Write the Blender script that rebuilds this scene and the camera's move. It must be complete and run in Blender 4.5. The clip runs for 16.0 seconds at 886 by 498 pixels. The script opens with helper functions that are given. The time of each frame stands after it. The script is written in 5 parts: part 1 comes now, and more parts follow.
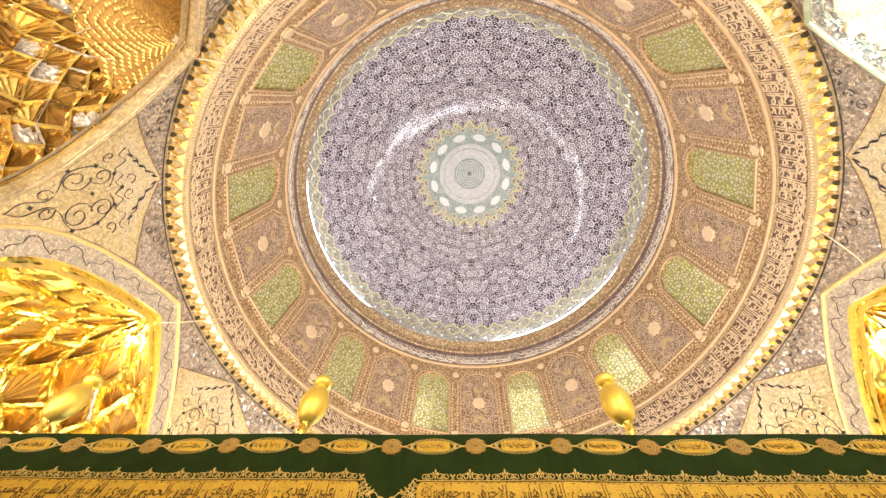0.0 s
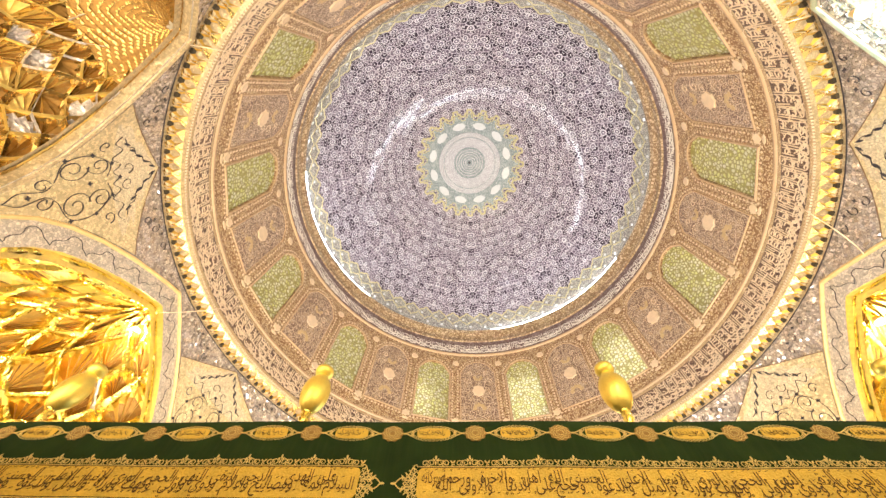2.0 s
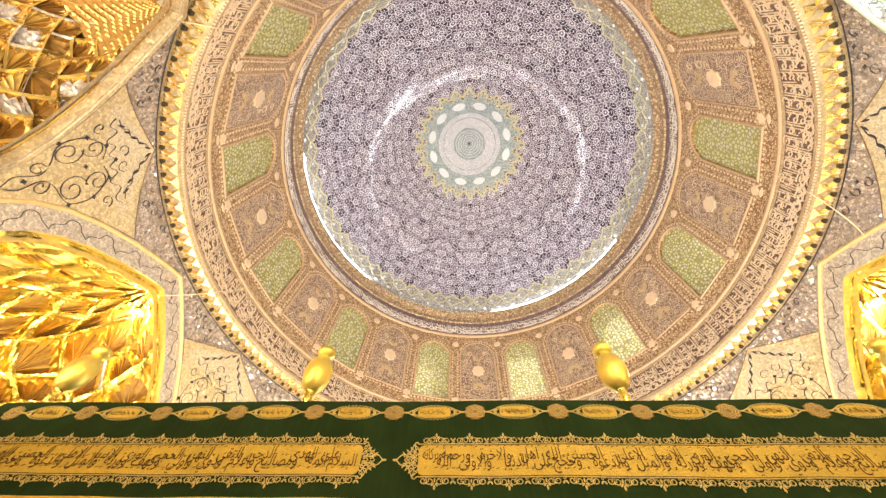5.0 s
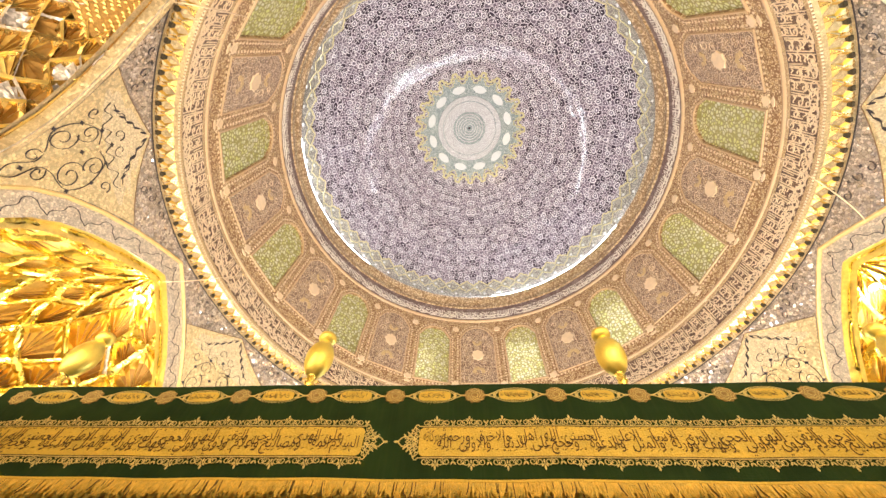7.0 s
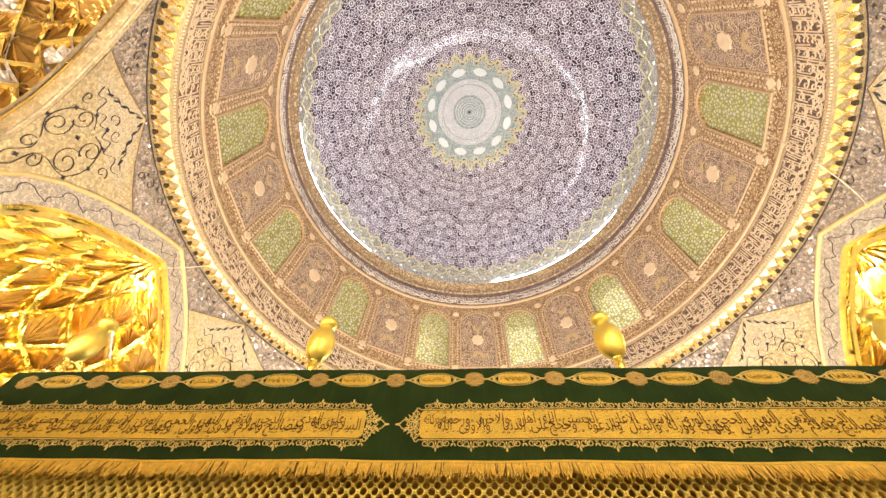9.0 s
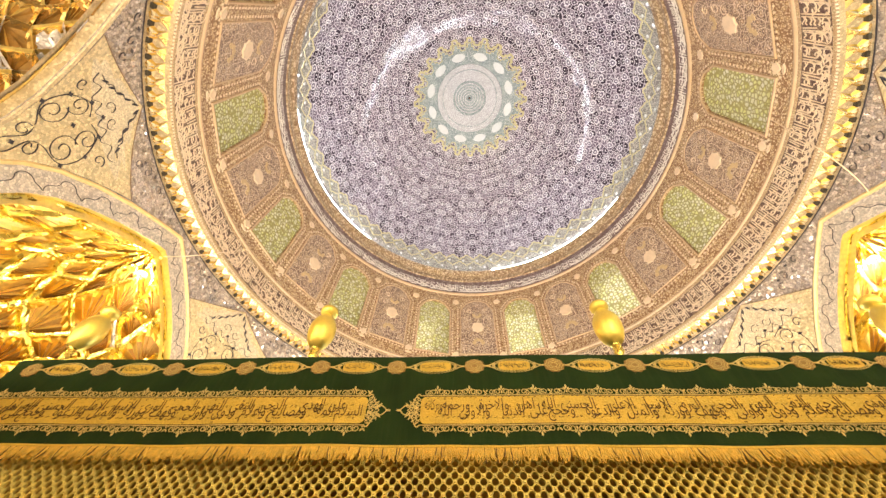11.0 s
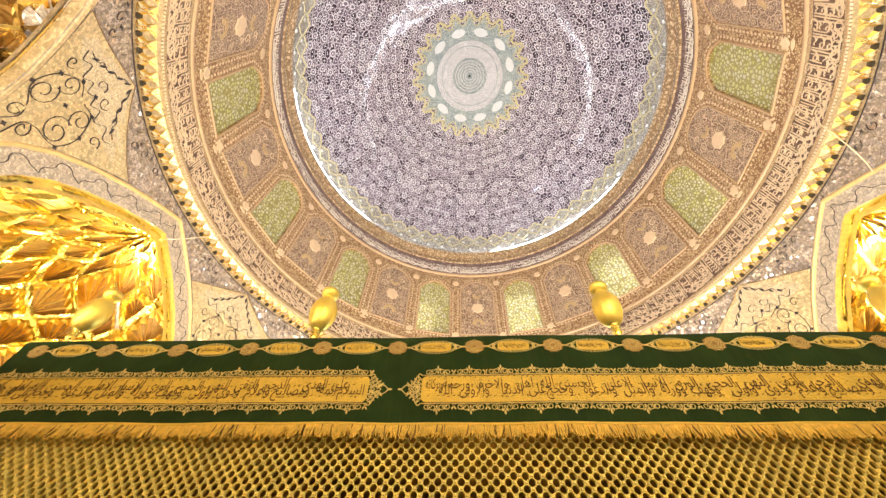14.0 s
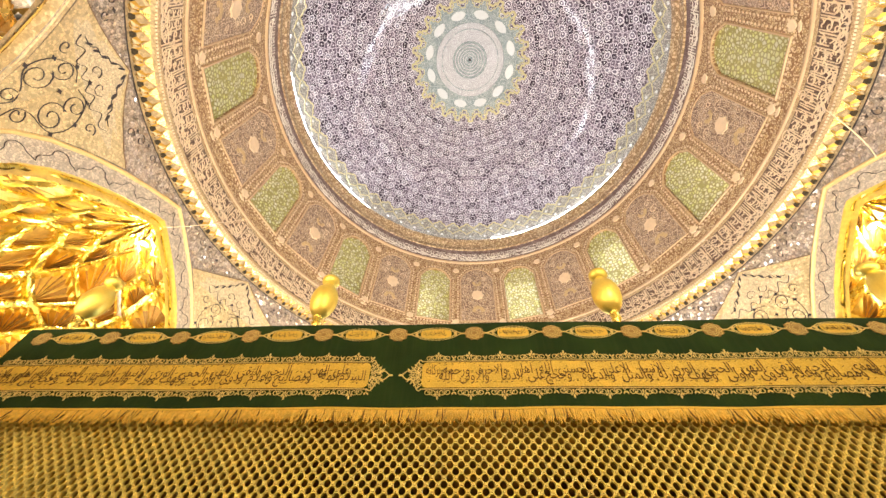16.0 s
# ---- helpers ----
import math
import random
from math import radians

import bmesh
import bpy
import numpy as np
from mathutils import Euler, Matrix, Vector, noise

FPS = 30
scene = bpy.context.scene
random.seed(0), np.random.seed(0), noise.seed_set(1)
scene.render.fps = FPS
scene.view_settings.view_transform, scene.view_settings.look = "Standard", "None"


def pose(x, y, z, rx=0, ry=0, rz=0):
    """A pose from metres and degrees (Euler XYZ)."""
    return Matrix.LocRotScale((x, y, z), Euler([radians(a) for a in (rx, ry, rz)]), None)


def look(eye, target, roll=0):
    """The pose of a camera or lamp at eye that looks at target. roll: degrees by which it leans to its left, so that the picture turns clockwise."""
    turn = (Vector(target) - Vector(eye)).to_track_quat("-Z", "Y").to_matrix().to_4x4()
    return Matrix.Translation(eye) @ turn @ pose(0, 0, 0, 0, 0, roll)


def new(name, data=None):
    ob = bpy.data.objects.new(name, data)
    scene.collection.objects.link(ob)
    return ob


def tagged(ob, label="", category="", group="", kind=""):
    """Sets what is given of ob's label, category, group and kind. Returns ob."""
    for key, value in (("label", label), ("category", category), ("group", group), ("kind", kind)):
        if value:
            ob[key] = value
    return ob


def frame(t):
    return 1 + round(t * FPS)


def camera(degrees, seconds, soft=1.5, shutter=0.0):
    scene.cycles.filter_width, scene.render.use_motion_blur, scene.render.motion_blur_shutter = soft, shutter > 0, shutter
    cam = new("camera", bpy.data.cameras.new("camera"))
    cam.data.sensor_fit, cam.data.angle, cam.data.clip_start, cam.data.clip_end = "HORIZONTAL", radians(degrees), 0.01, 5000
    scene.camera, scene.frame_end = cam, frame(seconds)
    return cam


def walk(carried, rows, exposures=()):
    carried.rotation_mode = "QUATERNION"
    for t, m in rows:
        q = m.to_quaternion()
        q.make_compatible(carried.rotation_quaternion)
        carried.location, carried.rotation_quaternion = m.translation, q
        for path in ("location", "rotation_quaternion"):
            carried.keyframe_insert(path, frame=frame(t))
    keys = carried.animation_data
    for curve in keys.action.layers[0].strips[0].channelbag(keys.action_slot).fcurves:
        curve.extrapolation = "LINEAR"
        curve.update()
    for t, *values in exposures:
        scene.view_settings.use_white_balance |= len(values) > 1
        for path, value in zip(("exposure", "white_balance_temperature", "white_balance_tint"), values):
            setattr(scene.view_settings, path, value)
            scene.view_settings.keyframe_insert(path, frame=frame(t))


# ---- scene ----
from functools import lru_cache


# ---------------------------------------------------------------- camera
cam = camera(101.8, 16.0, soft=1.45)
EYE = (-0.505, -3.705)
TILT = ((0, 66.10), (0.5, 65.64), (1, 65.27), (1.5, 64.87), (2, 64.45), (2.5, 64.03), (3, 63.64), (3.5, 63.21), (4, 62.72),
        (6.5, 59.95), (7, 59.38), (7.5, 58.83), (8, 58.28), (8.5, 57.70), (9, 57.12), (11.5, 54.74), (12, 54.25),
        (12.5, 53.80), (13, 53.32), (13.5, 52.79), (14, 52.28), (14.5, 51.79), (15, 51.28), (15.5, 50.75), (16, 50.25))


def lean(t):
    return -2.06 + 0.0335 * t


def turn(t):
    return 2.24 + 0.0490 * t


walk(cam, [(t, pose(*EYE, 1.692 + 0.0009 * t, 90 + p, lean(t), turn(t))) for t, p in TILT])

# ---------------------------------------------------------------- light
scene.view_settings.exposure = 0.0
world = bpy.data.worlds.new("sky")
scene.world = world
world.use_nodes = True
wn = world.node_tree
sky = wn.nodes.new("ShaderNodeTexSky")
sky.sky_type = "NISHITA"
sky.sun_disc = False
sky.sun_elevation, sky.sun_rotation = radians(48), radians(25)
wn.links.new(sky.outputs[0], wn.nodes["Background"].inputs[0])
wn.nodes["Background"].inputs[1].default_value = 0.15


def lamp(name, kind, m, power, colour, size):
    data = bpy.data.lights.new(name, kind)
    data.energy, data.color = power, colour
    if kind == "AREA":
        data.shape, data.size = "DISK", size
    elif kind == "SUN":
        data.angle = size
    else:
        data.shadow_soft_size = size
    ob = new(name, data)
    ob.matrix_world = m
    return ob


lamp("sun", "SUN", look((4, 9, 12), (0, 0, 0)), 5.0, (1.0, 0.95, 0.85), radians(9))
WARM, WHITE, COOL = (1.0, 0.865, 0.585), (0.80, 0.90, 1.0), (0.58, 0.95, 1.0)
# chandeliers of the hall, hung below the niches round the enclosure
for x, y, power, size in ((-4.3, -6.0, 780, 7.0), (4.3, -6.0, 780, 7.0), (-4.4, 3.2, 560, 2.8), (4.6, 3.8, 560, 1.3)):
    lamp("chandelier_light", "AREA", look((x, y, 2.95 if y < 0 else 2.2), (x, y * 0.9, 13.0)), power, WARM, size)
# floodlights on the enclosure's roof, aimed at the dome
lamp("dome_floodlight", "AREA", look((0.5, 1.2, 3.0), (0.0, 0.3, 18.0)), 450, WHITE, 2.6)
# lights of the niche lamps; the last three are unseen fill without a lamp
for x, y, z, power, colour in ((-6.95, 0.55, 7.0, 165, WARM), (6.95, 0.55, 7.0, 150, WARM), (4.55, -4.23, 6.98, 65, COOL), (-5.6, -5.0, 4.0, 3, WARM),
                               (-7.3, 1.0, 4.4, 75, WARM), (7.3, 1.0, 4.4, 75, WARM)):
    lamp("niche_light", "POINT", pose(x, y, z), power, colour, 0.12)
# lamps of the hall behind the camera, on the cloth and grille, and one within the enclosure
lamp("hall_light", "AREA", look((-2.5, -5.6, 3.6), (-0.8, -2.2, 2.3)), 40, WARM, 1.2)
lamp("hall_light", "AREA", look((0.5, -5.2, 3.5), (0.1, -2.2, 2.2)), 60, WARM, 1.2)
for x, power in ((-2.2, 3), (-0.4, 4), (1.4, 3)):
    lamp("enclosure_light", "AREA", look((x, -1.5, 2.40), (x, -1.5, 0.5)), power, WARM, 0.5)

# ---------------------------------------------------------------- materials


class Nodes:
    """A short way to write node materials."""

    def __init__(self, name):
        self.m = bpy.data.materials.new(name)
        self.m.use_nodes = True
        self.t = self.m.node_tree
        self.b = self.t.nodes["Principled BSDF"]

    def put(self, sock, v):
        if isinstance(v, bpy.types.NodeSocket):
            self.t.links.new(v, sock)
        elif v is not None:
            sock.default_value = v

    def node(self, kind, out=0, props=None, **ins):
        n = self.t.nodes.new("ShaderNode" + kind)
        props = props or {}
        if "operation" in props:
            n.operation = props["operation"]
        if "blend_type" in props:
            n.blend_type = props["blend_type"]
        if "feature" in props:
            n.feature = props["feature"]
        for k, v in ins.items():
            self.put(n.inputs[int(k[1:]) if k[0] == "i" and k[1:].isdigit() else k], v)
        return n.outputs[out]

    def math(self, op, a, b=None, c=None):
        return self.node("Math", 0, {"operation": op}, i0=a, i1=b, i2=c)

    def mix(self, f, a, b):
        return self.node("MixRGB", 0, None, Fac=f, Color1=a, Color2=b)

    def pos(self):
        return self.node("TexCoord", 3)

    def noise(self, v, scale, detail=3.0):
        return self.node("TexNoise", 0, None, Vector=v, Scale=scale, Detail=detail)

    def vor(self, v, scale, feature="F1", out="Distance", rnd=1.0, flat=False):
        o = self.node("TexVoronoi", out, {"feature": feature}, Vector=v, Scale=scale, Randomness=rnd)
        if flat:
            o.node.voronoi_dimensions = "2D"
        return o

    def below(self, a, lim, soft=0.02):
        return self.node("MapRange", 0, None, Value=a, i1=lim + soft, i2=lim - soft, i3=0.0, i4=1.0)

    def band(self, a, lo, hi, soft=0.02):
        return self.math("MULTIPLY", self.below(a, hi, soft), self.math("SUBTRACT", 1.0, self.below(a, lo, soft)))

    def bump(self, h, strength=0.3, dist=0.01):
        self.put(self.b.inputs["Normal"], self.node("Bump", 0, None, Strength=strength, Distance=dist, Height=h))

    def done(self, colour, rough, metal=0.0):
        self.put(self.b.inputs["Base Color"], colour)
        self.put(self.b.inputs["Roughness"], rough)
        self.put(self.b.inputs["Metallic"], metal)
        return self.m


def rgb(r, g, b):
    return (r, g, b, 1.0)


def plain(name, colour, rough=0.5, metal=0.0, vary=0.25, scale=6.0, bump=0.15):
    """A plain surface with two scales of unevenness."""
    n = Nodes(name)
    p = n.pos()
    big, small = n.noise(p, scale), n.noise(p, scale * 9)
    v = n.math("ADD", n.math("MULTIPLY", big, 0.6), n.math("MULTIPLY", small, 0.4))
    dark = rgb(*[c * (1 - vary) for c in colour])
    lite = rgb(*[min(1, c * (1 + vary * 0.6)) for c in colour])
    col = n.mix(n.math("MULTIPLY_ADD", v, 2.4, -0.7), dark, lite)
    n.bump(small, bump, 0.01)
    return n.done(col, n.math("MULTIPLY_ADD", big, 0.25, rough - 0.12), metal)


def arabesque(name, ground, vine, flower, accent, scale, rough=0.3, dirt=0.2, dots=0.15, lines=1.0, flat=False):
    """Painted tile: rosettes, rings and stems on a ground, unrolled round the axis, or flat as seen from below."""
    n = Nodes(name)
    p = n.pos()
    s = n.node("SeparateXYZ", 0, None, Vector=p).node
    x, y, z = s.outputs[0], s.outputs[1], s.outputs[2]
    a = n.math("ARCTAN2", x, y)
    if flat:
        q = n.node("CombineXYZ", 0, None, i0=x, i1=y, i2=0.0)
    else:
        q = n.node("CombineXYZ", 0, None, i0=n.math("MULTIPLY", a, 6.0), i1=z, i2=0.0)
    warp = n.node("TexNoise", 1, None, Vector=q, Scale=scale * 0.9, Detail=1.0)
    q = n.node("MixRGB", 0, {"blend_type": "LINEAR_LIGHT"}, Fac=0.22 / scale, Color1=q, Color2=warp)
    d1 = n.vor(q, scale, rnd=0.9, flat=True)
    e1 = n.vor(q, scale, "DISTANCE_TO_EDGE", rnd=0.9, flat=True)
    d2 = n.vor(q, scale * 2.7, rnd=1.0, flat=True)
    e2 = n.vor(q, scale * 2.7, "DISTANCE_TO_EDGE", rnd=1.0, flat=True)
    big = n.noise(p, 0.6)
    col = n.mix(n.noise(p, scale * 4), rgb(*ground), rgb(*[c * 1.4 for c in ground]))
    col = n.mix(n.below(e2, 0.055 * lines, 0.02), col, rgb(*vine))
    col = n.mix(n.below(d2, dots, 0.03), col, rgb(*flower))
    col = n.mix(n.below(e1, 0.028 * lines, 0.01), col, rgb(*flower))
    col = n.mix(n.band(d1, 0.25, 0.30, 0.015), col, rgb(*flower))
    col = n.mix(n.below(d1, 0.17, 0.02), col, rgb(*accent))
    col = n.mix(n.below(d1, 0.09, 0.02), col, rgb(*flower))
    col = n.mix(n.math("MULTIPLY", n.below(big, 0.42, 0.2), dirt), col, rgb(*[c * 0.6 for c in vine]))
    n.bump(n.math("ADD", d2, n.math("MULTIPLY", n.noise(p, 2.5), 0.6)), 0.12, 0.02)
    return n.done(col, rough)


def dome_tile():
    """Glazed mosaic of interlaced pale stems, rosettes and dots on mauve and near-black, mirrored round the axis."""
    n = Nodes("dome_tile")
    p = n.pos()
    sep = n.node("SeparateXYZ", 0, None, Vector=p).node
    x, y, z = sep.outputs[0], sep.outputs[1], sep.outputs[2]
    r = n.math("SQRT", n.math("ADD", n.math("MULTIPLY", x, x), n.math("MULTIPLY", y, y)))
    a = n.math("PINGPONG", n.math("ARCTAN2", x, y), math.pi / 10)
    up = n.math("MULTIPLY", n.math("ARCTAN2", n.math("SUBTRACT", z, 13.0), r), 5.7)
    q0 = n.node("CombineXYZ", 0, None, i0=n.math("MULTIPLY", a, r), i1=up, i2=0.0)
    warp = n.node("TexNoise", 1, None, Vector=q0, Scale=3.4, Detail=0.0)
    q = n.node("MixRGB", 0, {"blend_type": "LINEAR_LIGHT"}, Fac=0.06, Color1=q0, Color2=warp)
    curl = n.noise(q0, 4.2, 0.6)
    d1 = n.vor(q, 2.2, rnd=0.65, flat=True)
    d2, e2 = n.vor(q, 5.6, rnd=0.85, flat=True), n.vor(q, 5.6, "DISTANCE_TO_EDGE", rnd=0.85, flat=True)
    pick = n.node("SeparateColor", 0, None, Color=n.vor(q, 5.6, "F1", "Color", rnd=0.85, flat=True))
    pale, white, black = rgb(0.46, 0.41, 0.47), rgb(0.72, 0.69, 0.74), rgb(0.042, 0.030, 0.046)
    col = n.mix(n.noise(p, 9.0), rgb(0.070, 0.052, 0.076), rgb(0.165, 0.133, 0.174))
    col = n.mix(n.below(pick, 0.44, 0.02), col, black)
    col = n.mix(n.below(e2, 0.075, 0.02), col, pale)
    col = n.mix(n.band(curl, 0.488, 0.512, 0.008), col, pale)
    col = n.mix(n.below(d2, 0.12, 0.03), col, white)
    col = n.mix(n.below(d1, 0.20, 0.015), col, rgb(0.26, 0.225, 0.29))
    col = n.mix(n.band(d1, 0.20, 0.245, 0.012), col, white)
    col = n.mix(n.band(d1, 0.09, 0.13, 0.010), col, black)
    col = n.mix(n.below(d1, 0.055, 0.015), col, white)
    n.bump(n.math("ADD", n.noise(p, 0.8, 1.0), n.math("MULTIPLY", n.noise(p, 3.2, 2.0), 0.50)), 0.30, 0.05)
    n.b.inputs["Specular IOR Level"].default_value = 0.4
    return n.done(col, 0.05)


def mirror_mosaic(name, colour, scale=14.0, rough=0.12, metal=0.85, tilt=0.25, joint=0.15):
    """Cut mirror pieces, each set at a slightly different angle."""
    n = Nodes(name)
    p = n.pos()
    c = n.vor(p, scale, "F1", "Color")
    e = n.vor(p, scale, "DISTANCE_TO_EDGE")
    n1 = n.node("VectorMath", 0, {"operation": "SUBTRACT"}, i0=c, i1=(0.5, 0.5, 0.5))
    n2 = n.node("VectorMath", 0, {"operation": "SCALE"}, i0=n1, Scale=tilt)
    g = n.node("NewGeometry", 1)
    nn = n.node("VectorMath", 0, {"operation": "NORMALIZE"}, i0=n.node("VectorMath", 0, {"operation": "ADD"}, i0=g, i1=n2))
    n.put(n.b.inputs["Normal"], nn)
    s = n.node("SeparateColor", 0, None, Color=c)
    col = n.mix(s, rgb(*[v * 0.55 for v in colour]), rgb(*colour))
    col = n.mix(n.below(e, 0.05, 0.02), col, rgb(*[v * joint for v in colour]))
    return n.done(col, rough, metal)


def window_glass(name):
    """Coloured leaf lattice in a window: pierced pale plaster with green and yellow glass that daylight comes through."""
    n = Nodes(name)
    p = n.pos()
    e = n.vor(p, 10.5, "DISTANCE_TO_EDGE", rnd=0.9)
    c = n.vor(p, 10.5, "F1", "Color", rnd=0.9)
    s = n.node("SeparateColor", 0, None, Color=c)
    tint = n.mix(s, rgb(0.90, 0.90, 0.38), rgb(1.0, 0.98, 0.80))
    bars = n.below(e, 0.15, 0.05)
    body = n.node("BsdfDiffuse", 0, None, Color=n.mix(bars, tint, rgb(0.42, 0.36, 0.12)))
    thru = n.node("BsdfTranslucent", 0, None, Color=tint)
    glossy = n.node("BsdfGlossy", 0, None, Roughness=0.25)
    a = n.node("MixShader", 0, None, Fac=n.math("MULTIPLY_ADD", bars, -0.50, 0.62), i1=body, i2=thru)
    b = n.node("MixShader", 0, None, Fac=0.06, i1=a, i2=glossy)
    n.put(n.t.nodes["Material Output"].inputs[0], b)
    return n.m


def cloth_green():
    n = Nodes("green_velvet")
    p = n.pos()
    s = n.node("SeparateXYZ", 0, None, Vector=p).node
    streak = n.noise(n.node("CombineXYZ", 0, None, i0=n.math("MULTIPLY", s.outputs[0], 60.0), i1=0.0, i2=n.math("MULTIPLY", s.outputs[2], 3.0)), 1.0)
    weave = n.noise(p, 220.0)
    col = n.mix(n.math("MULTIPLY_ADD", n.noise(p, 5.0), 1.6, -0.3), rgb(0.010, 0.022, 0.006), rgb(0.024, 0.050, 0.012))
    col = n.mix(n.math("MULTIPLY", n.below(streak, 0.45, 0.1), 0.15), col, rgb(0.045, 0.055, 0.018))
    n.bump(n.math("ADD", weave, streak), 0.3, 0.004)
    n.b.inputs["Specular IOR Level"].default_value = 0.15
    return n.done(col, 0.85)


def emission(name, colour, strength):
    n = Nodes(name)
    n.b.inputs["Emission Color"].default_value = rgb(*colour)
    n.b.inputs["Emission Strength"].default_value = strength
    return n.done(rgb(0.8, 0.8, 0.8), 0.5)


DOME_TILE = dome_tile()
DRUM_TILE = arabesque("drum_tile", (0.20, 0.098, 0.042), (0.40, 0.23, 0.11), (0.74, 0.58, 0.38), (0.46, 0.28, 0.11), 6.2, rough=0.35, dots=0.26, lines=0.3)
PANEL_TILE = arabesque("panel_tile", (0.12, 0.062, 0.044), (0.56, 0.40, 0.28), (0.74, 0.58, 0.44), (0.34, 0.20, 0.10), 4.4, rough=0.35, dots=0.17, lines=1.2)
BAND_GROUND = arabesque("band_ground", (0.095, 0.048, 0.036), (0.15, 0.09, 0.06), (0.30, 0.20, 0.14), (0.18, 0.09, 0.05), 5.0, rough=0.35, dots=0.10, lines=0.4)
SMALL_BAND = arabesque("small_band", (0.12, 0.070, 0.068), (0.22, 0.15, 0.145), (0.36, 0.27, 0.26), (0.26, 0.18, 0.18), 5.0, rough=0.35, dots=0.1, lines=0.4)
PALE_BORDER = arabesque("pale_border", (0.36, 0.23, 0.12), (0.50, 0.36, 0.21), (0.64, 0.48, 0.31), (0.40, 0.30, 0.13), 6.0, rough=0.35, dots=0.2, lines=0.8)
BORDER_TILE = arabesque("border_tile", (0.22, 0.135, 0.07), (0.42, 0.29, 0.17), (0.66, 0.51, 0.34), (0.36, 0.24, 0.11), 2.8, rough=0.35, dots=0.27, lines=0.5)
TEAL_TILE = arabesque("teal_tile", (0.135, 0.17, 0.185), (0.25, 0.285, 0.295), (0.42, 0.44, 0.43), (0.25, 0.29, 0.30), 4.0, rough=0.4, flat=True)
FOOT_TILE = arabesque("foot_tile", (0.115, 0.105, 0.10), (0.25, 0.23, 0.20), (0.46, 0.43, 0.38), (0.20, 0.20, 0.19), 3.6, rough=0.4, dots=0.2)
PALE_TILE = arabesque("pale_tile", (0.27, 0.26, 0.28), (0.46, 0.44, 0.47), (0.62, 0.61, 0.64), (0.36, 0.35, 0.37), 6.0, rough=0.4, flat=True)
CREAM = plain("cream_relief", (0.82, 0.64, 0.46), 0.4, vary=0.15)
PEACH = plain("peach_moulding", (0.62, 0.43, 0.27), 0.4, vary=0.18)
OLIVE = plain("olive_gold", (0.46, 0.40, 0.22), 0.35, vary=0.2)
LETTER = plain("pale_letter_glaze", (0.86, 0.79, 0.73), 0.3, vary=0.1)
OCHRE = plain("ochre_relief", (0.60, 0.43, 0.23), 0.4, vary=0.2)
WHITE_TILE = plain("white_tile", (0.56, 0.57, 0.59), 0.2, vary=0.08)
GOLD = plain("polished_gold", (1.0, 0.75, 0.19), 0.27, 1.0, vary=0.22, scale=9.0, bump=0.1)
VASE_GOLD = plain("burnished_gold", (1.0, 0.74, 0.17), 0.42, 0.85, vary=0.15, scale=9.0, bump=0.1)
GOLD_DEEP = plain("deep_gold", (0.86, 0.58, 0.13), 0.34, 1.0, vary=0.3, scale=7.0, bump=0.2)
GOLD_SOFT = plain("satin_gold", (0.92, 0.68, 0.24), 0.45, 0.8, vary=0.25, scale=14.0, bump=0.3)
GOLD_BROWN = plain("shaded_gold", (0.50, 0.30, 0.07), 0.42, 0.8, vary=0.35, scale=14.0, bump=0.3)
PLEAT_SHADE = plain("shaded_pleat", (0.34, 0.18, 0.045), 0.45, 0.6, vary=0.4, scale=16.0, bump=0.3)
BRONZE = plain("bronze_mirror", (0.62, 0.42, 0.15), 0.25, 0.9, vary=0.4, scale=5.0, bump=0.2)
GOLD_PALE = plain("pale_gilding", (0.86, 0.62, 0.30), 0.38, 0.35, vary=0.2, scale=12.0, bump=0.3)
SILVER = plain("silvered_glass", (0.80, 0.92, 0.90), 0.28, 1.0, vary=0.15, scale=10.0, bump=0.2)
SILVER_GREY = plain("dull_silver", (0.62, 0.72, 0.62), 0.35, 0.9, vary=0.25, scale=10.0, bump=0.2)
SILVER_MIRROR = mirror_mosaic("silver_mirror", (0.86, 0.80, 0.78), 16.0, 0.15, 0.75, 0.5)
FACET_SILVER = mirror_mosaic("facet_silver", (0.84, 0.75, 0.74), 26.0, 0.32, 0.4, 0.45, 0.55)
BAND_MIRROR = mirror_mosaic("band_mirror", (0.88, 0.75, 0.63), 30.0, 0.28, 0.3, 0.4, 0.5)
RIDGE_MIRROR = mirror_mosaic("ridge_mirror", (0.66, 0.51, 0.33), 20.0, 0.40, 0.35, 0.3, 0.6)
EDGE_MOSAIC = mirror_mosaic("edge_mosaic", (0.62, 0.47, 0.29), 30.0, 0.35, 0.3, 0.3, 0.6)
MAUVE_MIRROR = mirror_mosaic("mauve_mirror", (0.84, 0.72, 0.67), 22.0, 0.18, 0.5, 0.8, 0.35)
KITE_LIGHT = mirror_mosaic("light_gilt_mosaic", (0.92, 0.76, 0.54), 40.0, 0.32, 0.3, 0.3, 0.6)
GOLD_MIRROR = mirror_mosaic("gold_mirror", (0.95, 0.76, 0.47), 26.0, 0.30, 0.45, 0.35, 0.6)
BROWN_LINE = plain("brown_line", (0.16, 0.09, 0.05), 0.4, vary=0.3)
INK = plain("dark_ironwork", (0.035, 0.028, 0.04), 0.4, vary=0.3)
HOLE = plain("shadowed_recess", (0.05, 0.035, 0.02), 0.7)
CHEST = plain("brown_brocade", (0.24, 0.14, 0.05), 0.7)
GLASS = window_glass("pierced_window")
VELVET = cloth_green()
GOLD_CLOTH = plain("gold_embroidery", (0.70, 0.46, 0.065), 0.55, 0.15, vary=0.22, scale=14.0, bump=0.5)
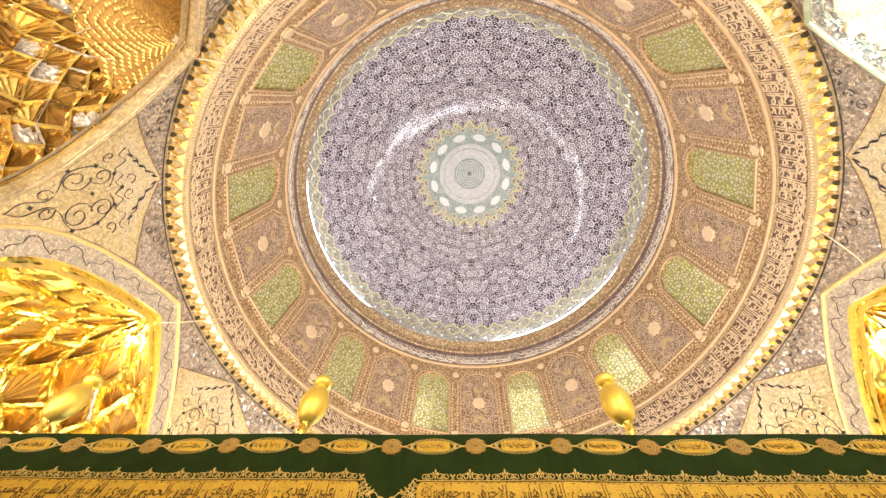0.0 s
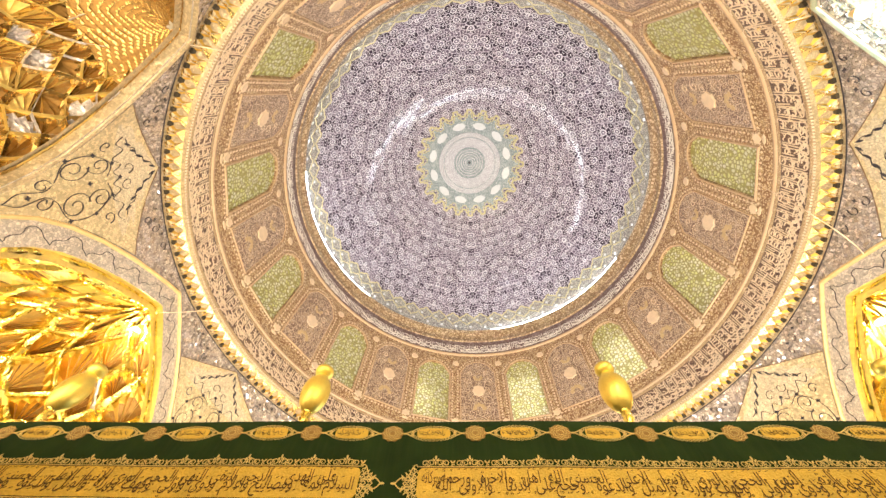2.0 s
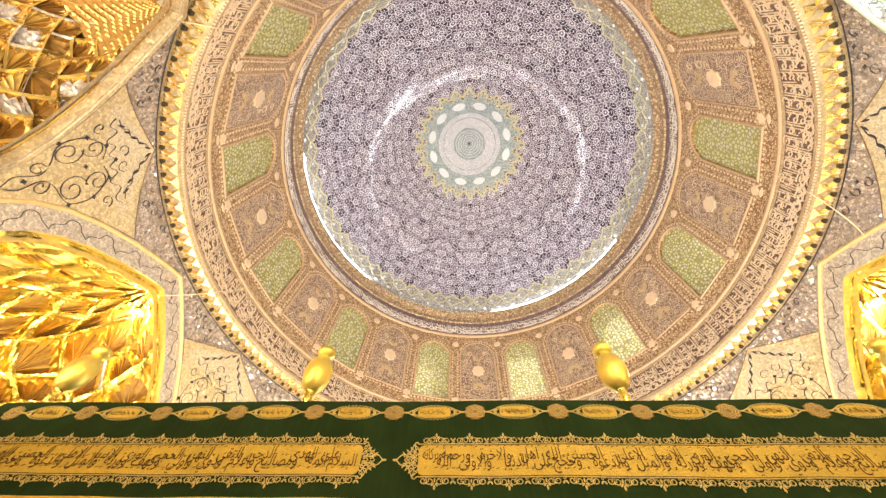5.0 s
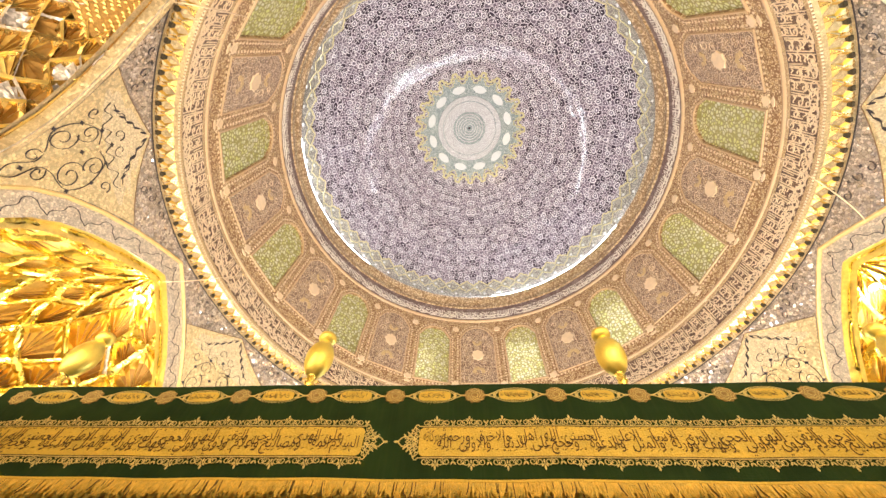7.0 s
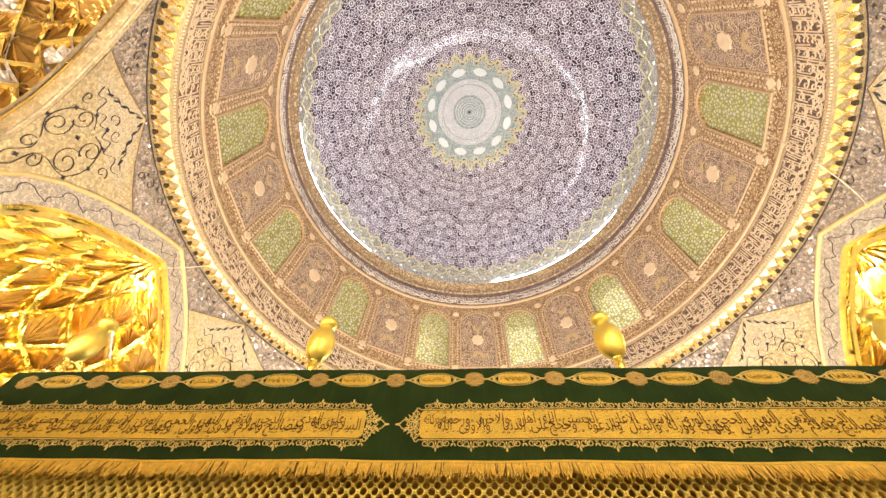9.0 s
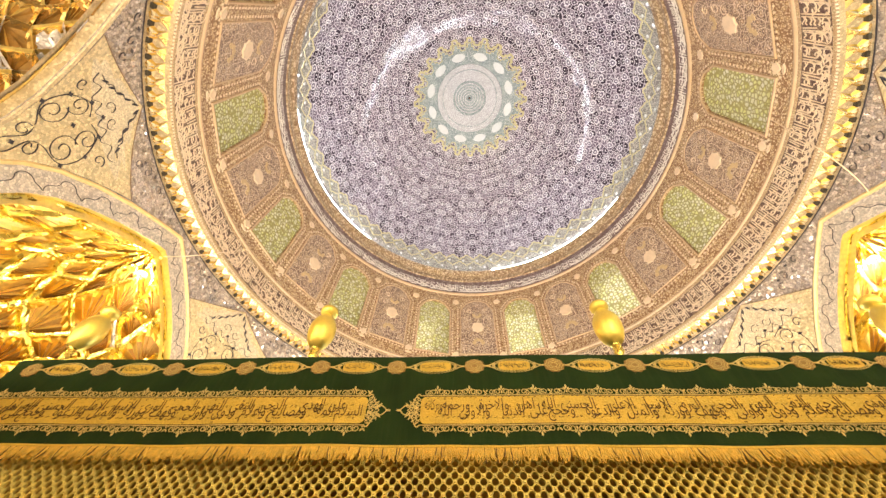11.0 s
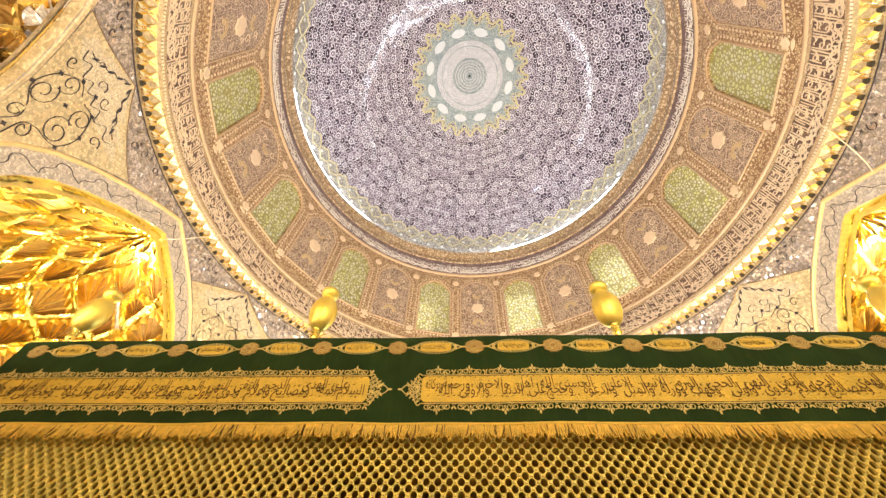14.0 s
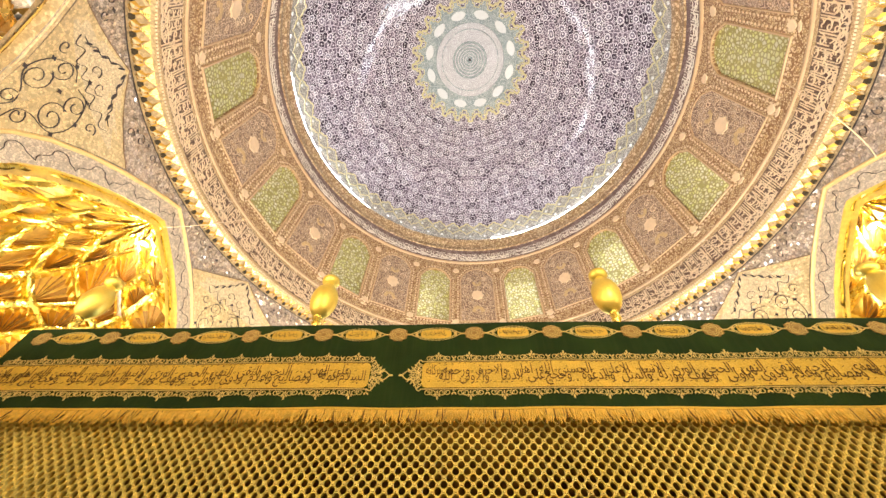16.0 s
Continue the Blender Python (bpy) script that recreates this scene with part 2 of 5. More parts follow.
GOLD_THREAD = plain("gold_thread", (0.78, 0.60, 0.22), 0.5, 0.25, vary=0.3, scale=30.0, bump=0.5)
BROWN_THREAD = plain("brown_thread", (0.11, 0.055, 0.010), 0.6, vary=0.3, scale=40.0, bump=0.5)
ROUNDEL_THREAD = plain("bronze_thread", (0.36, 0.21, 0.06), 0.6, 0.1, vary=0.35, scale=60.0, bump=0.5)
FRINGE = plain("gold_fringe", (0.82, 0.52, 0.09), 0.55, 0.2, vary=0.4, scale=50.0, bump=0.4)
GRILLE_GOLD = plain("grille_gold", (0.76, 0.61, 0.18), 0.5, 0.2, vary=0.3, scale=8.0, bump=0.15)
MARBLE = plain("pale_marble", (0.62, 0.56, 0.48), 0.25, vary=0.2, scale=2.0)
STONE = plain("plaster", (0.55, 0.47, 0.38), 0.7, vary=0.15, scale=1.5)
LED = emission("cove_light", (0.90, 0.95, 1.0), 75.0)
LED_DIM = emission("dim_cove_light", (0.90, 0.95, 1.0), 75.0)
BULB = emission("lamp_glass", (1.0, 0.93, 0.75), 30.0)

# ---------------------------------------------------------------- building tools


def mesh_ob(name, bm, mat, smooth=False):
    me = bpy.data.meshes.new(name)
    bm.normal_update()
    bm.to_mesh(me)
    bm.free()
    for m in mat if isinstance(mat, (list, tuple)) else [mat]:
        me.materials.append(m)
    if smooth:
        for p in me.polygons:
            p.use_smooth = True
    return new(name, me)


def part(name, bm, mat, parent, label="", smooth=False, kind=""):
    ob = mesh_ob(name, bm, mat, smooth)
    ob.parent = parent
    return tagged(ob, label, kind=kind)


def share(name, src, parent, m):
    """Another piece on the same mesh."""
    ob = new(name, src.data)
    ob.parent = parent
    ob.matrix_basis = m
    return ob


def empty(name, m=None):
    ob = new(name)
    ob.empty_display_size = 0.2
    if m is not None:
        ob.matrix_basis = m
    return ob


def polar(r, deg, z):
    a = radians(deg)
    return Vector((r * math.sin(a), r * math.cos(a), z))


def revolve(bm, profile, seg=144, a0=0.0, a1=360.0, mat=0, close=False):
    """Turns a profile of (radius, height) round the axis."""
    full = abs(a1 - a0) > 359.9
    cols = []
    for i in range(seg if full else seg + 1):
        a = a0 + (a1 - a0) * i / seg
        cols.append([bm.verts.new(polar(r, a, z)) for r, z in profile])
    n, m = len(profile), len(cols)
    for i in range(m if full else m - 1):
        c, d = cols[i], cols[(i + 1) % m]
        for j in range(n if close else n - 1):
            k = (j + 1) % n
            f = bm.faces.new((c[j], d[j], d[k], c[k]))
            f.material_index = mat
    return bm


def ribbon(bm, pts, width, normals, depth=0.01, taper=0.0, mat=0):
    """A raised flat stroke along points on a surface; normals: one vector or one per point."""
    pts = [Vector(p) for p in pts]
    one = isinstance(normals, Vector)
    rows = []
    for i, p in enumerate(pts):
        t = (pts[min(i + 1, len(pts) - 1)] - pts[max(i - 1, 0)]).normalized()
        nv = normals if one else normals[i]
        side = t.cross(nv).normalized()
        f = i / (len(pts) - 1)
        w = width / 2 * (1 - taper * abs(2 * f - 1) ** 2)
        rows.append([bm.verts.new(p - side * w - nv * depth * 0.3), bm.verts.new(p - side * w * 0.8 + nv * depth),
                     bm.verts.new(p + side * w * 0.8 + nv * depth), bm.verts.new(p + side * w - nv * depth * 0.3)])
    for a, b in zip(rows, rows[1:]):
        for j in range(3):
            bm.faces.new((a[j], b[j], b[j + 1], a[j + 1])).material_index = mat
    for e in (rows[0], rows[-1]):
        bm.faces.new(e).material_index = mat
    return bm


def plate(bm, outline, normal, depth, mat=0):
    """A flat piece with an outline, bevelled front and sides."""
    normal = Vector(normal)
    pts = [Vector(p) for p in outline]
    c = sum(pts, Vector()) / len(pts)
    back = [bm.verts.new(p) for p in pts]
    mid = [bm.verts.new(p + normal * depth * 0.7) for p in pts]
    front = [bm.verts.new(p + (c - p) * 0.04 + normal * depth) for p in pts]
    n = len(pts)
    for i in range(n):
        j = (i + 1) % n
        for a, b in ((back, mid), (mid, front)):
            bm.faces.new((a[i], a[j], b[j], b[i])).material_index = mat
    bm.faces.new(front).material_index = mat
    return bm


def box(bm, x0, x1, y0, y1, z0, z1, mat=0):
    v = [bm.verts.new((x, y, z)) for z in (z0, z1) for x, y in ((x0, y0), (x1, y0), (x1, y1), (x0, y1))]
    for f in ((3, 2, 1, 0), (4, 5, 6, 7), (0, 1, 5, 4), (1, 2, 6, 5), (2, 3, 7, 6), (3, 0, 4, 7)):
        bm.faces.new([v[i] for i in f]).material_index = mat
    return bm


def lathe_thing(bm, profile, seg=24):
    return revolve(bm, profile, seg)


# ---------------------------------------------------------------- drum and dome
Z_RING, Z_BAND, Z_DRUM, Z_TOP, Z_RIM, Z_APEX = 8.10, 8.22, 9.17, 12.35, 13.74, 19.0
R_RING, R_BAND, R_DRUM, R_TOP, R_RIM = 6.43, 6.11, 6.10, 5.95, 5.89
DOME_BEND = 1.35


def drum_r(z):
    return R_DRUM + (R_TOP - R_DRUM) * (z - Z_DRUM) / (Z_TOP - Z_DRUM)


def wall_point(deg, z, proud=0.0):
    return polar(drum_r(z) - proud, deg, z)


def inward(deg):
    return -polar(1.0, deg, 0.0)


WIN_HALF, WIN_Z = 5.3, (9.56, 11.46, 11.92)
PAN_HALF, PAN_Z = 5.6, (9.60, 11.54, 12.02)


def niche_outline(deg, half, zs, grow=0.0, proud=0.0, clip=0.75):
    """The outline of a window or panel: upright sides, slanted shoulders and a blunt point."""
    g = math.degrees(grow / 6.0)
    z0, z1, z2 = zs[0] - grow, zs[1] + grow * 0.4, zs[2] + grow
    h = half + g
    shape = ((-h, z0), (h, z0), (h, (z0 + z1) / 2), (h, z1), (h * 0.62, z1 + (z2 - z1) * 0.72), (h * 0.28, z2 - (z2 - z1) * 0.05), (0, z2),
             (-h * 0.28, z2 - (z2 - z1) * 0.05), (-h * 0.62, z1 + (z2 - z1) * 0.72), (-h, z1), (-h, (z0 + z1) / 2))
    return [wall_point(deg + a, z, proud) for a, z in shape]


def loop_bridge(bm, a, b):
    n = len(a)
    for i in range(n):
        j = (i + 1) % n
        bm.faces.new((a[i], a[j], b[j], b[i]))


def drum_wall():
    """The drum's wall in 24 bays; every second one has an opening through it."""
    bm = bmesh.new()
    for k in range(24):
        deg = k * 15.0
        steps = [deg - 7.5 + 15 * i / 6 for i in range(7)]
        lo = [bm.verts.new(polar(R_DRUM, a, Z_DRUM)) for a in steps]
        hi = [bm.verts.new(polar(R_TOP, a, Z_TOP)) for a in steps]
        if k % 2 == 0:
            for i in range(6):
                bm.faces.new((lo[i], lo[i + 1], hi[i + 1], hi[i]))
            continue
        ring = [bm.verts.new(p) for p in niche_outline(deg, WIN_HALF, WIN_Z)]
        deep = [bm.verts.new(p + polar(0.42, deg, 0)) for p in niche_outline(deg, WIN_HALF, WIN_Z)]
        loop_bridge(bm, ring, deep)
        right = [bm.verts.new(polar(drum_r(z), deg + 7.5, z)) for z in (WIN_Z[0], 10.6, WIN_Z[1])]
        left = [bm.verts.new(polar(drum_r(z), deg - 7.5, z)) for z in (WIN_Z[0], 10.6, WIN_Z[1])]
        bm.faces.new((lo[0], lo[1], lo[2], lo[3], lo[4], lo[5], lo[6], right[0], ring[1], ring[0], left[0]))
        bm.faces.new((right[0], right[1], ring[2], ring[1]))
        bm.faces.new((right[1], right[2], ring[3], ring[2]))
        bm.faces.new((left[0], ring[0], ring[10], left[1]))
        bm.faces.new((left[1], ring[10], ring[9], left[2]))
        bm.faces.new((right[2], hi[6], hi[5], ring[4], ring[3]))
        bm.faces.new((hi[5], hi[4], ring[5], ring[4]))
        bm.faces.new((hi[4], hi[3], ring[6], ring[5]))
        bm.faces.new((hi[3], hi[2], ring[7], ring[6]))
        bm.faces.new((hi[2], hi[1], ring[8], ring[7]))
        bm.faces.new((hi[1], hi[0], left[2], ring[9], ring[8]))
    bmesh.ops.remove_doubles(bm, verts=bm.verts, dist=0.0005)
    return bm


drum = tagged(mesh_ob("wall_drum", drum_wall(), DRUM_TILE), "round drum wall tiled in brown with cream flowers", "wall", kind="structure")


def outer_drum():
    bm = bmesh.new()
    for z0, z1 in ((Z_RING - 0.3, 9.5), (12.3, 14.2)):
        revolve(bm, [(6.55, z0), (7.0, z0), (7.0, z1), (6.55, z1)], 96, close=True)
    for k in range(0, 24, 2):
        revolve(bm, [(6.55, 9.5), (7.0, 9.5), (7.0, 12.3), (6.55, 12.3)], 8, k * 15 - 9.2, k * 15 + 9.2, close=True)
    return bm


tagged(mesh_ob("wall_drum_outside", outer_drum(), STONE), "plastered outer masonry of the drum", "wall", kind="structure")


def dome_profile(n=40, dr=0.0):
    out = []
    for i in range(n + 1):
        a = math.pi / 2 * i / n
        out.append(((R_RIM + dr) * math.cos(a) ** DOME_BEND if i < n else 0.0, Z_RIM + (Z_APEX - Z_RIM + dr) * math.sin(a)))
    return out


def dome_r_at(z):
    s = min(1.0, max(0.0, (z - Z_RIM) / (Z_APEX - Z_RIM)))
    return R_RIM * math.cos(math.asin(s)) ** DOME_BEND


def dome_z_at(r):
    c = (r / R_RIM) ** (1 / DOME_BEND)
    return Z_RIM + (Z_APEX - Z_RIM) * math.sqrt(max(0.0, 1 - c * c))


bm = revolve(bmesh.new(), dome_profile()[:-1] + [(0.02, Z_APEX)], 144)
dome = tagged(mesh_ob("ceiling_dome", bm, DOME_TILE, True), "high dome of glazed mauve and white arabesque tiles", "dome", kind="structure")
bm = revolve(bmesh.new(), dome_profile(24, 0.6)[:-1] + [(0.02, Z_APEX + 0.6)], 72)
tagged(mesh_ob("roof_dome", bm, GOLD_DEEP, True), "gilded outer shell of the dome", "roof", kind="structure")

# ---------------------------------------------------------------- bands round the drum
bm = revolve(bmesh.new(), [(R_TOP, Z_TOP), (R_TOP - 0.05, Z_TOP + 0.03), (R_TOP - 0.05, Z_TOP + 0.10), (R_TOP - 0.02, Z_TOP + 0.12)], 144)
upper = tagged(mesh_ob("trim_upper", bm, PEACH, True), "thin peach moulding above the drum windows", "moulding", kind="structure")
bm = revolve(bmesh.new(), [(R_TOP - 0.02, Z_TOP + 0.12), (R_TOP - 0.05, 13.10)], 144)
upper_band = tagged(mesh_ob("trim_inscription_upper", bm, SMALL_BAND), "mauve tile band with pale lettering under the dome", "band", kind="structure")
bm = revolve(bmesh.new(), [(R_TOP - 0.05, 13.10), (R_TOP - 0.09, 13.13), (R_TOP - 0.09, 13.18), (R_TOP - 0.08, 13.20), (R_TOP - 0.09, 13.50),
                           (R_TOP - 0.13, 13.53), (R_TOP - 0.13, 13.58), (R_TOP - 0.14, 13.62), (5.80, 13.70), (5.795, 13.715), (5.80, 13.73), (R_RIM + 0.05, 13.74)], 144)
tagged(mesh_ob("trim_rim", bm, BORDER_TILE, True), "brown tiled moulding at the dome's foot", "moulding", kind="structure")

# light strips on the ledge at the dome's foot: one lies behind the lip all round, short lengths show
bm = revolve(bmesh.new(), [(5.840, 13.742), (5.886, 13.742), (5.886, 13.755), (5.840, 13.750)], 144, close=True)
tagged(mesh_ob("cove_light_strip", bm, LED_DIM), "dimmer light strip round the ledge at the dome's foot", "light", group="cove lights")
for a0, a1 in ((-100, -46), (7, 64)):
    bm = revolve(bmesh.new(), [(5.799, 13.736), (5.807, 13.743), (5.880, 13.769), (5.880, 13.782), (5.800, 13.748)], 40, a0, a1, close=True)
    tagged(mesh_ob("cove_light_strip", bm, LED), "white light strip on the ledge at the dome's foot", "light", group="cove lights")

# scalloped teal border at the dome's foot
def on_dome(r, deg, proud=0.012):
    p = polar(r, deg, dome_z_at(r))
    c = Vector((0, 0, Z_RIM - 1.0))
    return p + (c - p).normalized() * proud


def dome_normal(p):
    return (Vector((0, 0, Z_RIM - 1.0)) - p).normalized()


def dome_sheet(bm, r_in, r_out, seg, rows, proud, mat=0):
    """A sheet laid on the dome between two radii, which may be functions of the angle."""
    cols = []
    for i in range(seg):
        a = 360.0 * i / seg
        lo = r_in(a) if callable(r_in) else r_in
        hi = r_out(a) if callable(r_out) else r_out
        cols.append([bm.verts.new(on_dome(lo + (hi - lo) * j / rows, a, proud)) for j in range(rows + 1)])
    for i in range(seg):
        c, d = cols[i], cols[(i + 1) % seg]
        for j in range(rows):
            bm.faces.new((c[j], c[j + 1], d[j + 1], d[j])).material_index = mat
    return bm


def scallop(base, size, count):
    def edge(a):
        t = (a * count / 360.0) % 1.0
        return base + size * (abs(math.sin(math.pi * t)) ** 0.6 + 0.35 * (1 if 0.35 < t < 0.65 else 0))
    return edge


def star_edge(base, size, count):
    def edge(a):
        t = abs(((a * count / 360.0) % 1.0) * 2 - 1)
        return base + size * (0.0 if t < 0.35 else (0.45 if t < 0.7 else 1.0))
    return edge


def dome_at(z, deg, proud=0.012):
    p = polar(dome_r_at(z), deg, z)
    return p + dome_normal(p) * proud


foot_edge = scallop(14.50, 0.20, 60)
bm = bmesh.new()
cols = [[bm.verts.new(dome_at(13.80 + (foot_edge(i * 0.5) - 13.80) * j / 4, i * 0.5)) for j in range(5)] for i in range(720)]
for i in range(720):
    c, d = cols[i], cols[(i + 1) % 720]
    for j in range(4):
        bm.faces.new((c[j], c[j + 1], d[j + 1], d[j]))
border = tagged(mesh_ob("trim_dome_foot", bm, FOOT_TILE), "scalloped olive-grey tile border at the dome's foot", "border", kind="structure")
bm = bmesh.new()
for low, w in ((0.0, 0.06), (-0.36, 0.045)):
    pts = [dome_at(foot_edge(a * 0.5 + (3 if low else 0)) + low, a * 0.5, 0.016) for a in range(721)]
    ribbon(bm, pts, w, [dome_normal(p) for p in pts], 0.008)
part("border_line", bm, OLIVE, border, "olive scalloped line")
bm = bmesh.new()
for i in range(120):
    c = dome_at(14.05 if i % 2 else 14.45, i * 3.0 + 1.5, 0.016)
    nv = dome_normal(c)
    t = polar(1, i * 3.0 + 91.5, 0)
    up = nv.cross(t)
    plate(bm, [c + t * 0.055 * math.cos(j * math.pi / 4) + up * 0.055 * math.sin(j * math.pi / 4) for j in range(8)], nv, 0.012)
part("border_flowers", bm, WHITE_TILE, border, "small white flowers", kind="stuff")

# medallion at the crown
medal = empty("crown_medallion")
tagged(medal, "starred grey-green medallion at the dome's crown", "medallion")
part("star_ground", dome_sheet(bmesh.new(), 0.03, star_edge(2.02, 0.26, 24), 720, 8, 0.014), TEAL_TILE, medal, "grey-green tile star")
bm = bmesh.new()
for base, w in ((2.16, 0.085), (1.98, 0.035)):
    e = star_edge(base, 0.26, 24)
    pts = [on_dome(e(a * 0.5), a * 0.5, 0.02) for a in range(721)]
    ribbon(bm, pts, w, [dome_normal(p) for p in pts], 0.01)
part("star_outline", bm, OLIVE, medal, "olive stepped outline")
part("pale_disc", dome_sheet(bmesh.new(), 0.72, 1.38, 120, 4, 0.03), PALE_TILE, medal, "pale tile ring")
for r, w in ((1.40, 0.06), (1.20, 0.03), (0.72, 0.04)):
    pts = [on_dome(r, a * 3.0, 0.035) for a in range(121)]
    part("ring_line", ribbon(bmesh.new(), pts, w, [dome_normal(p) for p in pts], 0.012), PALE_TILE if r > 1.3 else TEAL_TILE, medal)
for i, r in enumerate((0.62, 0.50, 0.39, 0.28, 0.17)):
    pts = [on_dome(r, a * 6.0, 0.03) for a in range(61)]
    part("eye_ring", ribbon(bmesh.new(), pts, 0.045, [dome_normal(p) for p in pts], 0.014), PALE_TILE, medal)
part("boss", dome_sheet(bmesh.new(), 0.005, 0.06, 24, 2, 0.05), INK, medal, "dark centre boss")
for i in range(12):
    c = on_dome(1.74, i * 30.0 + 15, 0.014)
    nv, t = dome_normal(c), polar(1, i * 30.0 + 105, 0)
    up = nv.cross(t)
    shape = []
    for j in range(16):
        b = j * math.pi / 8
        k = 1.0 + 0.12 * math.cos(2 * b) ** 3
        shape.append(c + t * 0.27 * k * math.cos(b) + up * 0.17 * math.sin(b))
    part("cartouche", plate(bmesh.new(), shape, nv, 0.02), WHITE_TILE, medal, "white oval cartouche")

# lower great inscription band and its borders
bm = revolve(bmesh.new(), [(R_BAND, Z_BAND + 0.14), (R_DRUM, Z_DRUM - 0.10)], 144)
band = tagged(mesh_ob("trim_inscription_lower", bm, BAND_GROUND), "broad brown band with raised cream lettering", "band", kind="structure")
bm = revolve(bmesh.new(), [(R_DRUM, Z_DRUM - 0.10), (R_DRUM - 0.025, Z_DRUM - 0.08), (R_DRUM - 0.03, Z_DRUM - 0.05), (R_DRUM - 0.025, Z_DRUM - 0.02), (R_DRUM, Z_DRUM)], 144)
tagged(mesh_ob("trim_lower_moulding", bm, PEACH, True), "cream moulding under the drum windows", "moulding", kind="structure")
bm = revolve(bmesh.new(), [(R_RING, Z_RING), (R_RING - 0.02, Z_RING + 0.05), (R_BAND + 0.03, Z_BAND - 0.02), (R_BAND - 0.03, Z_BAND - 0.01), (R_BAND - 0.03, Z_BAND + 0.11), (R_BAND, Z_BAND + 0.14)], 144)
tagged(mesh_ob("trim_cornice", bm, EDGE_MOSAIC), "beaded gilt cornice round the drum's foot", "cornice", kind="structure")

rng = random.Random(7)


def lettering(r_of, z0, z1, width, per_deg, depth):
    """Plain interlaced bars the size of the lettering: tall strokes, long flat strokes and bowls."""
    bm = bmesh.new()
    h = z1 - z0
    dpm = 360 / (2 * math.pi * 6.0)

    def at(a, z):
        return polar(r_of(z) - 0.004, a, z)

    def stroke(pts, k=1.0, taper=0.25):
        ribbon(bm, [at(b, z0 + h * f) for b, f in pts], width * k, inward(pts[0][0]), depth, taper)

    def bowl(a, f, size, b0, sweep):
        stroke([(a + size * h * dpm * 1.25 * math.cos(b0 + sweep * i / 8), f + size * math.sin(b0 + sweep * i / 8)) for i in range(9)], 0.95)

    # upright strokes in groups, with bowls, long flat strokes and dots woven evenly between and under them
    a, step = 0.0, per_deg
    while a < 359.6 - step:
        n = rng.choice((2, 3, 3, 4, 5))
        foot = rng.choice((0.04, 0.30, 0.34, 0.42))
        for i in range(n):
            lean_by = rng.uniform(-0.06, 0.06)
            low = foot + rng.uniform(-0.03, 0.03) + (0.2 if i % 3 == 2 else 0.0)
            stroke([(a + i * step + lean_by * q, low + (0.97 - low) * q / 3) for q in range(4)], rng.uniform(0.9, 1.1))
            if low > 0.25:
                bowl(a + (i + 0.3) * step, low * 0.50, rng.uniform(0.09, 0.13), rng.uniform(2.7, 3.6), rng.uniform(3.6, 5.8))
        if foot > 0.2:
            stroke([(a - step * 0.4 + (n + 0.4) * step * q / 4, foot * 0.98 + 0.03 * math.sin(q * 1.6)) for q in range(5)])
            stroke([(a - step * 0.3 + (n + 0.2) * step * q / 4, 0.045 + 0.03 * math.sin(q * 1.9 + n)) for q in range(5)])
        else:
            f = rng.choice((0.42, 0.58, 0.68))
            stroke([(a - step * 0.4 + n * step * q / 4, f + 0.03 * math.sin(q * 1.3)) for q in range(5)])
        a += n * step
        m = rng.choice((2, 2, 3))
        f = rng.uniform(0.08, 0.14)
        while f < 0.95:
            if rng.random() < 0.55:
                bowl(a + step * rng.uniform(0.45, 0.7) * m * 0.7, f + 0.07, rng.uniform(0.10, 0.14), rng.uniform(2.5, 3.9), rng.uniform(3.4, 5.6))
                bowl(a + step * 0.25, f + 0.02, 0.06, rng.uniform(0, 6), 5.0)
                f += 0.26
            else:
                rise = rng.uniform(-0.10, 0.12)
                stroke([(a - step * 0.2 + m * step * 0.95 * q / 5, f + rise * q / 5 + 0.035 * math.sin(q * 1.5)) for q in range(6)])
                f += 0.14
        a += m * step * 0.95
    return bm


for za, zb, rb in ((8.262, 8.335, R_BAND - 0.028), (8.985, 9.068, R_BAND)):
    bm = revolve(bmesh.new(), [(rb, za), (rb - 0.012, za + 0.008), (rb - 0.014, zb - 0.008), (rb - 0.002, zb)], 144)
    part("border", bm, PALE_BORDER, band, "pale ochre border with small leaves")
part("lettering", lettering(lambda z: R_BAND - 0.004, 8.37, 8.98, 0.024, 0.44, 0.010), CREAM, band, "raised cream lettering", kind="stuff")
part("lettering", lettering(lambda z: R_TOP - 0.03, Z_TOP + 0.17, 13.06, 0.036, 0.66, 0.008), LETTER, upper_band, "pale lettering", kind="stuff")
# beads along the cornice
bm = bmesh.new()
for i in range(640):
    a = i * 0.5625
    ribbon(bm, [polar(R_BAND - 0.03, a, 8.215), polar(R_BAND - 0.042, a, 8.232), polar(R_BAND - 0.03, a, 8.252)], 0.032, inward(a), 0.012)
part("beads", bm, CREAM, band, "row of small beads", kind="stuff")

# ---------------------------------------------------------------- windows and panels of the drum


def frame_strip(deg, half, zs, grow, w, proud):
    bm = bmesh.new()
    o = niche_outline(deg, half, zs, grow + w, 0.0)
    o2 = niche_outline(deg, half, zs, grow + w * 0.8, proud)
    i2 = niche_outline(deg, half, zs, grow + w * 0.2, proud)
    i1 = niche_outline(deg, half, zs, grow, -0.02)
    loops = [[bm.verts.new(p) for p in l] for l in (o, o2, i2, i1)]
    for a, b in zip(loops, loops[1:]):
        loop_bridge(bm, a, b)
    return bm


